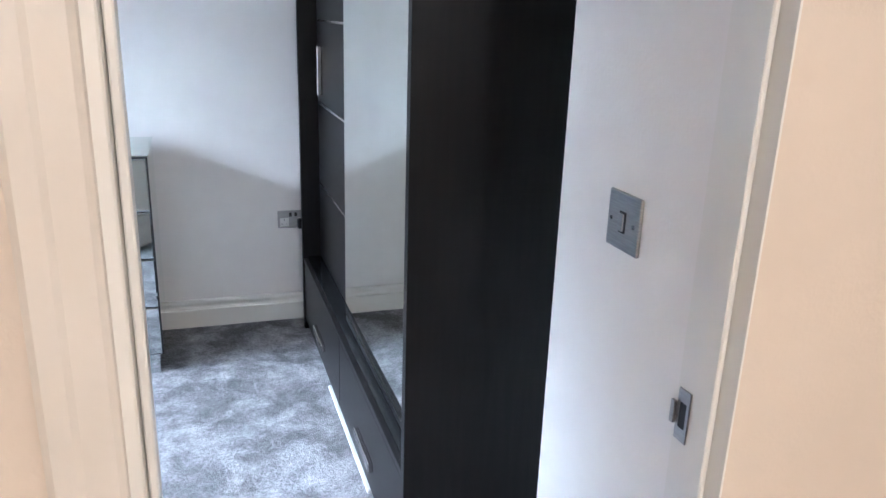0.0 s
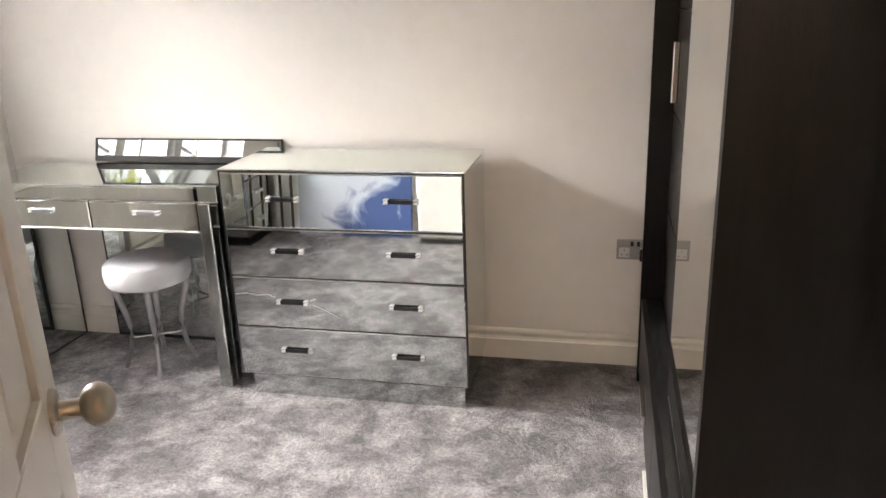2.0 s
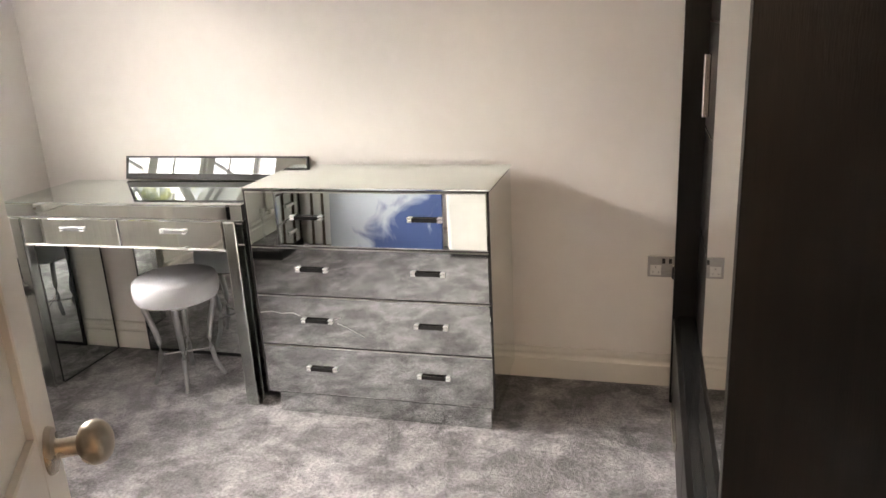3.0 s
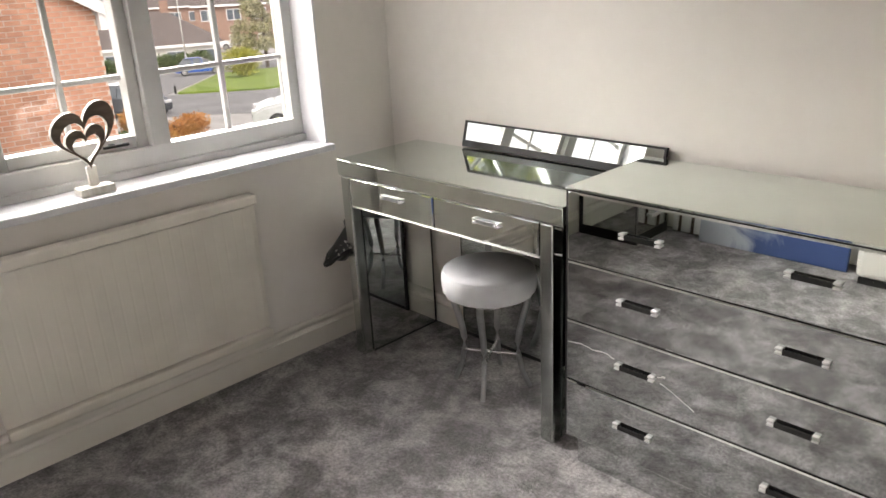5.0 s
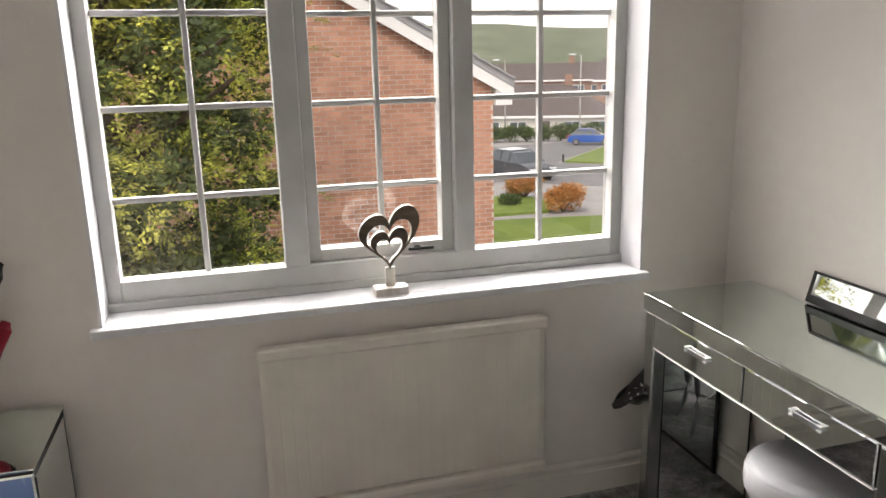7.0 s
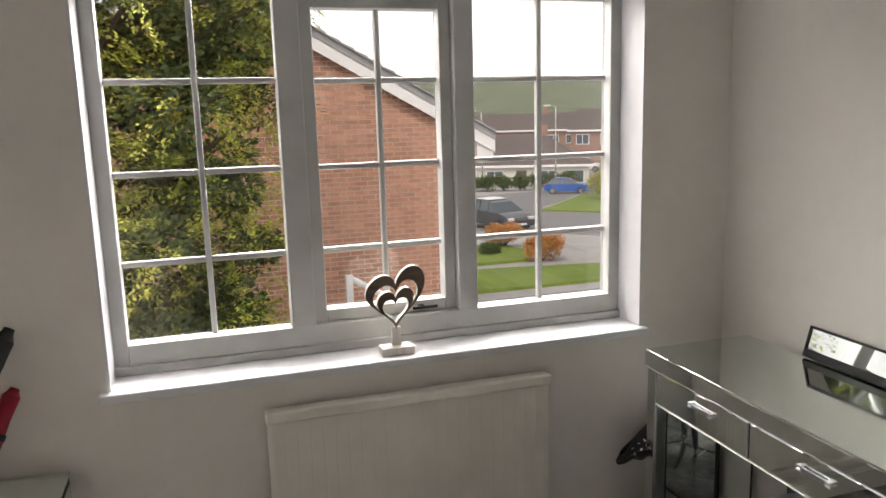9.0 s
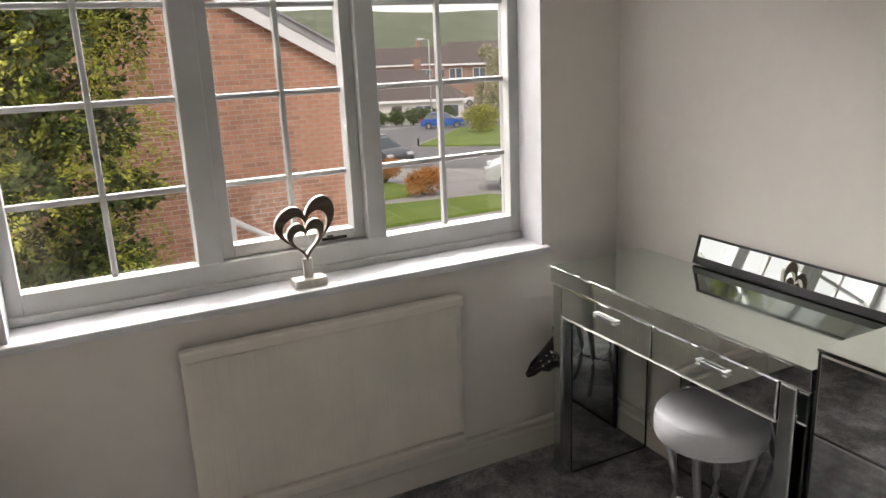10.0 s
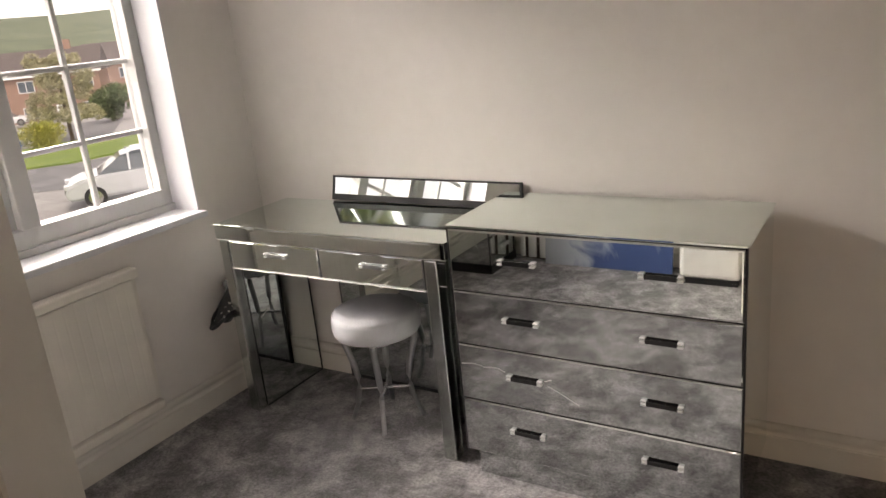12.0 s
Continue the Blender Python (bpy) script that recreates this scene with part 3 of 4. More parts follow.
for k in range(4):
    top_one = k == 3
    d = part("drawer", bevel_plate(0.004, CW - 0.004, 0.0, lines[k] + 0.0023, lines[k + 1] - 0.0023, 0.006 if top_one else 0.005), MIRROR if top_one else DUSTY, chest, "mirrored drawer front")
    zc = {0: 0.205, 1: 0.408, 2: 0.614, 3: 0.815}[k]
    for hx in (0.248, 0.700):
        handle(d, hx, 0.0, zc)
    if k == 1:  # an old crack in the glass
        random.seed(5)
        for run in (((0.012, 0.43), (0.06, 0.436), (0.10, 0.431), (0.15, 0.434), (0.178, 0.425)), ((0.32, 0.418), (0.345, 0.424)), ((0.33, 0.40), (0.37, 0.385), (0.40, 0.368), (0.437, 0.35))):
            b = bmesh.new()
            ends = []
            for (xa, za), (xb, zb) in zip(run, run[1:]):
                for q in range(3):
                    ends.append((xa + (xb - xa) * q / 3, za + (zb - za) * q / 3 + random.uniform(-0.0015, 0.0015)))
            ends.append(run[-1])
            pairs = []
            for x_, z_ in ends:
                w = random.uniform(0.0010, 0.0026)
                pairs.append((b.verts.new((x_, -0.0008, z_ - w)), b.verts.new((x_, -0.0008, z_ + w))))
            for a_, c_ in zip(pairs, pairs[1:]):
                b.faces.new((a_[0], c_[0], c_[1], a_[1]))
            part("crack", b, INK, d, "pale jagged crack in the mirror glass")

DW, DD, DZ = 1.055, 0.432, 0.853
desk = thing("dressing_table", "mirrored two-drawer dressing table in the corner by the window", "dressing table", Matrix.Translation((-1.812, 2.541, 0)))
part("top", B(-0.004, DW + 0.040, -0.006, DD, DZ - 0.006, DZ, bev=0.0006, seg=1), TOPMIR, desk, "pale mirror glass table top")
part("top_edge", bevel_plate(-0.004, DW + 0.040, -0.006, 0.794, DZ - 0.0065, 0.001, 0.0004), MIRROR, desk)
part("top_core", B(0.0, DW + 0.036, 0.001, DD - 0.004, 0.792, DZ - 0.0065), BLACKE, desk)
part("top_side", B(-0.006, -0.001, 0.0, DD - 0.004, 0.794, DZ - 0.007), MIRROR, desk)
part("trim_strip", B(-0.002, DW + 0.038, -0.004, 0.004, 0.7875, 0.7918, bev=0.0015, seg=1), BEVEL, desk, "bright bevelled glass strip")
part("trim_strip", B(0.056, DW - 0.056, -0.002, 0.006, 0.6655, 0.6695, bev=0.0015, seg=1), BEVEL, desk)
part("drawer_box", B(0.056, DW - 0.056, 0.008, DD - 0.03, 0.671, 0.786), BLACKE, desk)
for x0, x1 in ((0.058, 0.525), (0.530, DW - 0.058)):
    d = part("drawer", bevel_plate(x0, x1, 0.0, 0.671, 0.785, 0.004), MIRROR, desk, "mirrored drawer front")
    handle(d, (x0 + x1) / 2 + 0.02, 0.0, 0.742, 0.12, SATIN)
for s in (0, 1):
    x = 0.0 if s == 0 else DW - 0.054
    inner = 0.0545 if s == 0 else DW - 0.0595
    leg = part("leg", B(x, x + 0.054, 0.0, 0.05, 0.0, 0.786, bev=0.007), LEGMIR, desk, "square mirrored front leg")
    core = 0.006 if s == 0 else DW - 0.048
    part("side_core", B(core, core + 0.042, 0.051, DD - 0.004, 0.004, 0.786), BLACKE, desk)
    part("side_mirror", B(inner - 0.006, inner + 0.001, 0.052, DD - 0.002, 0.004, 0.664), MIRROR, desk, "mirror glass inside the knee space")
    edge = inner + 0.0012 if s == 0 else inner - 0.0074
    # black line down the back corner of the glass
    part("black_edge_and_shade", B(edge, edge + 0.002, DD - 0.009, DD - 0.003, 0.008, 0.66), BLACKE, desk, "thin black line down the back corner of the mirror glass")
    # shade where the glass meets the carpet, built as a black strip
    part("black_edge_and_shade", B(edge, edge + 0.002, 0.052, DD - 0.003, 0.001, 0.0075), BLACKE, desk)
    outer = -0.001 if s == 0 else DW - 0.005
    part("side_panel", B(outer, outer + 0.006, 0.051, DD - 0.002, 0.006, 0.785), MIRROR, desk, "mirror glass outer side")
bp = part("back_panel", B(0.242, DW - 0.062, 0.420, 0.430, 0.004, 0.664), BLACKE, desk, "black edged back panel")
part("back_mirror", B(0.253, DW - 0.066, 0.4165, 0.4205, 0.022, 0.662), MIRROR, bp, "mirror glass behind the knee space")
for zz in (0.775, 0.69):
    part("stud", cyl(bmesh.new(), (DW + 0.0, 0.012, zz), (DW + 0.028, 0.012, zz), 0.005, seg=10), CHROME, desk, "small chrome fixing stud")

# long low mirror standing on the table's back edge, leaning on the wall
lean = thing("long_mirror", "long narrow black-framed mirror leaning on the wall above the dressing table", "mirror", pose(-1.536, 2.966, DZ + 0.006, -15.0, 0.3, 0))
MW, MH = 0.90, 0.104
bm = bmesh.new()
box(bm, 0, 0.008, -0.006, 0.006, 0, MH)
box(bm, MW - 0.008, MW, -0.006, 0.006, 0, MH)
box(bm, 0.008, MW - 0.008, -0.006, 0.006, MH - 0.008, MH)
box(bm, 0.008, MW - 0.008, -0.006, 0.006, 0, 0.026)
part("frame", bm, BLACKE, lean, "black frame with a deeper bottom rail")
part("glass", B(0.007, MW - 0.007, -0.002, 0.004, 0.025, MH - 0.007), MIRROR, lean)

# stool
stool = thing("vanity_stool", "round white satin vanity stool with curved chrome legs", "stool", pose(-1.192, 2.722, 0, 0, 0, 0))
part("cushion", lathe(bmesh.new(), [(0.150, 0.390), (0.169, 0.396), (0.177, 0.410), (0.180, 0.438), (0.178, 0.466), (0.172, 0.481), (0.160, 0.489), (0.13, 0.494), (0.07, 0.497), (0.01, 0.498)], seg=40), VELVET, stool, "white satin padded seat", True)
part("piping", lathe(bmesh.new(), [(0.166, 0.482), (0.170, 0.4855), (0.1735, 0.482), (0.170, 0.4785)], seg=40), VELVET, stool, smooth=True)
part("seat_ring", lathe(bmesh.new(), [(0.14, 0.382), (0.152, 0.384), (0.152, 0.396), (0.14, 0.398)], seg=32), CHROME, stool, smooth=True)
for a in (-62, 28, 118, 208):
    c, s = math.cos(radians(a)), math.sin(radians(a))
    pts = [(0.146, 0.386), (0.144, 0.35), (0.130, 0.30), (0.114, 0.24), (0.106, 0.19), (0.107, 0.14), (0.120, 0.07), (0.150, 0.0)]
    part("leg", tube(bmesh.new(), [(r * c, r * s, z) for r, z in pts], [0.014, 0.014, 0.0135, 0.013, 0.012, 0.011, 0.0105, 0.010]), SATIN, stool, "curved silver leg", True)
for a in (-62, 28):
    c, s = math.cos(radians(a)), math.sin(radians(a))
    part("brace", cyl(bmesh.new(), (-0.1 * c, -0.1 * s, 0.135), (0.1 * c, 0.1 * s, 0.135 + 0.001 * (a > 0)), 0.006, seg=10), CHROME, stool, smooth=True)

# bedside cabinet in the window corner
cab = thing("bedside_cabinet", "small mirrored bedside cabinet with black edges in the corner", "bedside cabinet", Matrix.Translation((-1.97, 0.275, 0)))
BW, BD, BH = 0.40, 0.36, 0.657        # along x, along y, height
part("carcass", B(0.0, BW - 0.006, 0.006, BD - 0.006, 0.0, BH - 0.008), BLACKE, cab)
part("top", B(0.0, BW + 0.002, 0.0, BD, BH - 0.007, BH, bev=0.002), TOPMIR, cab)
part("side_panel", B(0.03, BW - 0.012, BD - 0.0055, BD - 0.0005, 0.06, BH - 0.03, bev=0.002, seg=1), MIRROR, cab)
for z0, z1 in ((0.06, 0.24), (0.246, 0.43), (0.436, 0.64)):
    b = bevel_plate(0.004, BD - 0.004, 0.0, z0, z1, 0.006)
    bmesh.ops.transform(b, matrix=Matrix.Translation((BW, 0, 0)) @ Matrix.Rotation(radians(90), 4, "Z"), verts=b.verts[:])
    dr = part("drawer", b, MIRROR, cab, "mirrored drawer front")
    b = B(BW + 0.003, BW + 0.02, BD / 2 - 0.05, BD / 2 + 0.05, (z0 + z1) / 2 - 0.01, (z0 + z1) / 2 + 0.01, bev=0.003)
    part("handle", b, CRYSTAL, dr)


def rolled(name, label, m, length, r, material, tip):
    t = thing(name, label, "umbrella", m, "umbrellas on the cabinet")
    part("canopy", tube(bmesh.new(), [(0, 0, 0.0), (0, 0, 0.04), (0, 0, length * 0.5), (0.002, 0, length * 0.93), (0, 0, length)], [r * 0.45, r * 0.8, r, r * 0.95, r * 0.5], 12), material, t, smooth=True)
    part("strap", tube(bmesh.new(), [(0, 0, length * 0.55), (0, 0, length * 0.55 + 0.018)], [r * 1.05, r * 1.05], 12), tip, t)
    return t


def leaning(base, tip):
    d = Vector(tip) - Vector(base)
    return Matrix.Translation(base) @ d.to_track_quat("Z", "Y").to_matrix().to_4x4()


rolled("folding_umbrella", "red rolled umbrella on the bedside cabinet, leaning on the wall", leaning((-1.80, 0.40, 0.668), (-1.966, 0.518, 0.938)), 0.338, 0.027, REDP, BLKN)
rolled("folding_umbrella", "black rolled umbrella on the bedside cabinet, leaning on the wall", leaning((-1.67, 0.327, 0.670), (-1.962, 0.524, 1.118)), 0.570, 0.031, BLKN, REDP)

# ---------------------------------------------------------------- wardrobe
WX, WYA, WYB, WH = 0.868, 1.02, 2.872, 2.12
ward = thing("sliding_wardrobe", "tall black sliding-door wardrobe with one mirror door and base drawers", "wardrobe", Matrix.Translation((WX, WYA, 0)))
L = WYB - WYA
part("end_panel", B(0.0, 0.585, 0.0, 0.03, 0.0, WH, bev=0.002), WARD, ward, "black wood-grain end panel")
part("end_panel", B(0.0, 0.585, L - 0.03, L, 0.0, WH, bev=0.002), WARD, ward)
part("back", B(0.57, 0.583, 0.031, L - 0.031, 0.02, WH - 0.04), WARD, ward)
part("top", B(0.0, 0.585, 0.031, L - 0.031, WH - 0.04, WH, bev=0.002), WARD, ward)
part("ledge", B(0.004, 0.57, 0.031, L - 0.031, 0.335, 0.36, bev=0.003), WARD, ward)
part("track", B(0.02, 0.11, 0.032, L - 0.032, 0.3605, 0.368), DARKBAR, ward, "dark door track")
part("plinth", B(0.03, 0.56, 0.031, L - 0.031, 0.0, 0.05), WARD, ward)
for y0, y1 in ((0.034, L / 2 - 0.003), (L / 2 + 0.003, L - 0.034)):
    dr = part("drawer", B(0.006, 0.028, y0, y1, 0.054, 0.332, bev=0.003), WARD, ward, "black base drawer")
    ym = 0.48 if y0 < 0.1 else 1.36
    part("handle", B(-0.010, 0.007, ym - 0.11, ym + 0.11, 0.135, 0.168, bev=0.003), SILVER, dr, "flat silver bar handle")
part("base_strip", B(-0.004, 0.029, 0.40, 1.12, 0.041, 0.0525, bev=0.002), LEATHER, ward, "slim cream strip under the drawers")
md = part("mirror_door", B(0.05, 0.072, 0.04, 1.02, 0.37, WH - 0.045, bev=0.002), WARD, ward, "sliding door faced with mirror")
part("mirror", B(0.0465, 0.0505, 0.052, 1.008, 0.40, WH - 0.07), MIRROR, md, "full-height mirror glass")
bd = part("panel_door", B(0.082, 0.102, 0.96, L - 0.04, 0.37, WH - 0.045, bev=0.002), WARD, ward, "black sliding door with silver lines")
for zz in (0.728, 1.09, 1.437, 1.79):
    part("strip", B(0.0795, 0.0825, 0.965, L - 0.07, zz - 0.0045, zz + 0.0045), SILVER, bd, "thin silver inlay line")
part("handle", B(0.060, 0.083, L - 0.165, L - 0.125, 1.13, 1.335, bev=0.004), SILVER, bd, "vertical silver handle block")

# ---------------------------------------------------------------- door leaf, with the room-side knob
door = thing("door_1", "open cream panelled bedroom door with a brass knob", "door", pose(0.302, 0.238, 0.0, 0, 0, 123.0))
LW = 0.69
bm = bmesh.new()
for x0, x1, z0, z1 in ((0, 0.105, 0.008, 1.985), (LW - 0.105, LW, 0.008, 1.985), (0.105, LW - 0.105, 0.008, 0.21), (0.105, LW - 0.105, 0.86, 1.0), (0.105, LW - 0.105, 1.88, 1.985), (LW / 2 - 0.05, LW / 2 + 0.05, 0.21, 0.86), (LW / 2 - 0.05, LW / 2 + 0.05, 1.0, 1.88)):
    box(bm, x0, x1, -0.036, -0.001, z0, z1, 0.0025, 1)
part("stile_frame", bm, DOORP, door)
for x0, x1 in ((0.105, LW / 2 - 0.05), (LW / 2 + 0.05, LW - 0.105)):
    for z0, z1 in ((0.21, 0.86), (1.0, 1.88)):
        bm = bmesh.new()
        box(bm, x0 - 0.002, x1 + 0.002, -0.024, -0.013, z0 - 0.002, z1 + 0.002)
        box(bm, x0 + 0.03, x1 - 0.03, -0.031, -0.006, z0 + 0.03, z1 - 0.03, 0.006, 1)
        part("panel", bm, DOORP, door)
for s, y in ((-1, -0.036), (1, -0.001)):
    b = lathe(bmesh.new(), [(0.033, 0.0), (0.033, 0.004), (0.030, 0.008), (0.015, 0.010), (0.0135, 0.014), (0.0135, 0.036), (0.016, 0.038), (0.023, 0.041), (0.0285, 0.047), (0.031, 0.055), (0.031, 0.062), (0.028, 0.070), (0.021, 0.077), (0.012, 0.081), (0.002, 0.082)],
              Matrix.Translation((LW - 0.062, y, 0.957)) @ Matrix.Rotation(radians(90 if s < 0 else -90), 4, "X"), 28)
    part("door_knob", b, BRASS, door, "round satin brass knob on a round rose", True)
part("latch_plate", B(LW - 0.0005, LW + 0.001, -0.029, -0.008, 0.90, 1.01), STEEL, door)
for z in (0.22, 1.0, 1.75):
    part("hinge", cyl(bmesh.new(), (0.0, 0.006, z - 0.04), (0.0, 0.006, z + 0.04), 0.005, seg=8), STEEL, door)

# ---------------------------------------------------------------- switch and socket
sw = thing("light_switch", "brushed steel single light switch plate on the white wall", "light switch", Matrix.Translation((DX1 + 0.003, 0.362, 1.203)))
part("plate", B(-0.006, 0.0, -0.043, 0.043, -0.043, 0.043, bev=0.0025), STEEL, sw)
part("surround", B(-0.0075, -0.006, -0.008, 0.008, -0.016, 0.016), BLKPL, sw)
part("rocker", B(-0.011, -0.0075, -0.006, 0.006, -0.013, 0.013, bev=0.0015), STEEL, sw)
for yy in (-0.030, 0.030):
    part("screw", cyl(bmesh.new(), (-0.0075, yy, 0), (-0.0058, yy, 0), 0.0035, seg=10), CHROME, sw)
so = thing("wall_socket", "brushed steel double wall socket with one black plug", "socket", Matrix.Translation((0.845, YN, 0.511)))
part("plate", B(-0.073, 0.073, -0.006, 0.0, -0.043, 0.043, bev=0.0025), STEEL, so)
for sx in (-0.042, 0.042):
    ins = part("outlet", B(sx - 0.021, sx + 0.021, -0.0078, -0.006, -0.034, 0.008, bev=0.001, seg=1), PLASTIC, so, "white outlet insert")
    b = bmesh.new()
    for hx, hz, w, h in ((0, -0.002, 0.003, 0.006), (-0.011, -0.022, 0.005, 0.003), (0.011, -0.022, 0.005, 0.003)):
        box(b, sx + hx - w / 2, sx + hx + w / 2, -0.0082, -0.0077, hz - h / 2, hz + h / 2)
    part("pin_holes", b, BLKPL, ins)
    part("switch_rocker", B(sx * 0.3 - 0.006, sx * 0.3 + 0.006, -0.010, -0.006, 0.014, 0.034, bev=0.0015, seg=1), BLKPL, so)
pl = thing("plug", "black three-pin plug in the wall socket, with its cable", "plug", Matrix.Translation((0.887, YN - 0.0085, 0.497)))
part("body", B(-0.024, 0.024, -0.032, 0.0, -0.028, 0.02, bev=0.007), BLKPL, pl)
part("cable", tube(bmesh.new(), [(0, -0.02, -0.026), (0, -0.025, -0.07), (0.01, -0.022, -0.2), (0.03, -0.024, -0.36), (0.09, -0.03, -0.488)], [0.0035] * 5, 8), BLKPL, pl, smooth=True)

# ---------------------------------------------------------------- heart ornament on the sill
orn = thing("heart_ornament", "wooden ornament of nested hearts on a whitewashed block", "ornament", Matrix.Translation((-2.045, 1.684, WZ0)))
part("block", B(-0.028, 0.036, -0.058, 0.058, 0.0, 0.027, bev=0.003), WOODW, orn, "whitewashed wooden base block")
part("stem", B(-0.006, 0.008, -0.016, 0.018, 0.0275, 0.094, bev=0.003), WOODW, orn, "short whitewashed upright")


def heart(k, s, dz):
    a = 2 * math.pi * k
    y = 16 * math.sin(a) ** 3 / 16.0
    z = (13 * math.cos(a) - 5 * math.cos(2 * a) - 2 * math.cos(3 * a) - math.cos(4 * a)) / 16.0
    y, z = y * s, (z + 1.06) * s * 1.08
    return y + z * 0.02, z + dz + y * z * 1.25


def heart_ring(so_, si, dzo, dzi, x0, x1):
    b = bmesh.new()
    N = 64
    rings = []
    for x, s, dz in ((x0, so_, dzo), (x1, so_, dzo), (x1, si, dzi), (x0, si, dzi)):
        rings.append([b.verts.new((x, *heart(k / N, s, dz))) for k in range(N)])
    for q in range(4):
        r0, r1 = rings[q], rings[(q + 1) % 4]
        for k in range(N):
            b.faces.new((r0[k], r0[(k + 1) % N], r1[(k + 1) % N], r1[k]))
    return b


for so_, si, dzo, dzi, lb in ((0.106, 0.078, 0.084, 0.097, "outer heart ring, dark wood with pale edges"), (0.066, 0.045, 0.0963, 0.106, "inner heart ring, dark wood with pale edges")):
    ring = part("heart", heart_ring(so_, si, dzo, dzi, -0.010, 0.009), WOODW, orn, lb, True)
    part("dark_face", heart_ring(so_ - 0.0012, si + 0.0012, dzo + 0.0012, dzi - 0.0012, 0.0092, 0.0115), WOODD, ring, "dark stained wooden face")


# ---------------------------------------------------------------- bag beside the dressing table
random.seed(3)
bag = thing("carrier_bag", "crumpled black plastic bag with white print hanging beside the dressing table", "bag", Matrix.Translation((-1.80, 2.60, 0.40)))
b = bmesh.new()
NU, NV = 14, 12
gridv = {}
for side in (0, 1):
    for u in range(NU + 1):
        for v in range(NV + 1):
            fu, fv = u / NU, v / NV
            y = -0.15 + 0.30 * fu
            zlow = 0.008 + 0.014 * abs(math.sin(fu * 9))
            ztop = 0.035 + 0.17 * min(1, fu * 1.7)
            z = zlow + (ztop - zlow) * fv
            puff = math.sin(math.pi * fv) * math.sin(math.pi * min(1, fu * 1.1)) * 0.045
            wob = 0.02 * noise.noise(Vector((fu * 5, fv * 5, side * 7.0)))
            x = -0.055 + (puff + abs(wob)) * (1 if side else -1 - 28 * max(0, fu - 0.6))
            gridv[side, u, v] = b.verts.new((max(min(x, 0.0125), -0.2), y, z + wob * 0.6))
for side in (0, 1):
    for u in range(NU):
        for v in range(NV):
            q = [gridv[side, u, v], gridv[side, u + 1, v], gridv[side, u + 1, v + 1], gridv[side, u, v + 1]]
            b.faces.new(q if side else q[::-1])
surf = {(u, v): gridv[1, u, v].co.copy() for u in range(NU + 1) for v in range(NV + 1)}
bmesh.ops.remove_doubles(b, verts=b.verts[:], dist=0.004)
part("sack", b, BAGM, bag, smooth=True)
b = bmesh.new()
for u in range(2, 10):
    for v0, v1 in ((6, 8.5), (9.3, 10.2)):
        q = []
        for uu, vv in ((u + 0.2, v0 + 0.4 * (u % 2)), (u + 0.65, v0 + 0.4 * (u % 2)), (u + 0.75, v1), (u + 0.3, v1)):
            a_, c_ = surf[int(uu), int(vv)], surf[int(uu) + 1, min(int(vv) + 1, NV)]
            q.append(b.verts.new((max(a_.x, c_.x) + 0.003, a_.y + (c_.y - a_.y) * (uu - int(uu)), a_.z + (c_.z - a_.z) * (vv - int(vv)))))
        b.faces.new(q)
part("print", b, INK, bag, "white printed bars")

# ---------------------------------------------------------------- things by the south wall, seen in the chest's glass
pic = thing("canvas_picture", "blue and white abstract canvas leaning on the wall by the floor", "picture", pose(-0.94, 0.335, 0.0, 7, 0, 0))
part("canvas", B(-0.40, 0.40, -0.012, 0.012, 0.0, 0.56, bev=0.003), CANVAS, pic)
part("stretcher", B(-0.38, 0.38, -0.03, -0.0125, 0.02, 0.54), WOODW, pic)
pad = thing("padded_box", "white padded leatherette storage box on the carpet", "storage box", Matrix.Translation((-0.305, 0.40, 0)))
part("body", B(-0.165, 0.165, -0.13, 0.07, 0.035, 0.50, bev=0.03, seg=3), LEATHER, pad)
part("base", B(-0.15, 0.15, -0.11, 0.05, 0.0, 0.034), BLKPL, pad)

slats = thing("slatted_panel", "dark brown panel with white upright slats leaning on the wall", "panel", pose(-1.44, 0.262, 0.0, 5, 0, 0))
part("board", B(-0.10, 0.155, -0.008, 0.006, 0.0, 0.62, bev=0.003), WOODD, slats, "dark brown backing board")
for sx, sw_ in ((-0.098, 0.028), (-0.045, 0.055), (0.035, 0.042)):
    part("slat", B(sx, sx + sw_, 0.0065, 0.024, 0.01, 0.615, bev=0.003), WHITEP, slats, "white painted upright slat")

# ---------------------------------------------------------------- outdoors
G = -2.7


def gz(x):
    """The ground falls gently away from the house."""
    return G if x > -16 else G - 0.043 * (min(-x, 70) - 16)


bm = bmesh.new()
rows_ = [[bm.verts.new((x, y, gz(x))) for y in (-700, 700)] for x in (60, -16, -70, -900)]
for a, c in zip(rows_, rows_[1:]):
    bm.faces.new((a[0], a[1], c[1], c[0]))
single("ground", bm, PAVE, "pale concrete drives and paths falling away to the horizon", "ground", "structure")


def slab(name, pts, z0, z1, material, label, category):
    b = bmesh.new()
    lo = [b.verts.new((x, y, gz(x) + z0)) for x, y in pts]
    hi = [b.verts.new((x, y, gz(x) + z1)) for x, y in pts]
    for k in range(len(pts)):
        b.faces.new((lo[k], lo[(k + 1) % len(pts)], hi[(k + 1) % len(pts)], hi[k]))
    b.faces.new(hi), b.faces.new(lo[::-1])
    return single(name, b, material, label, category, "structure")


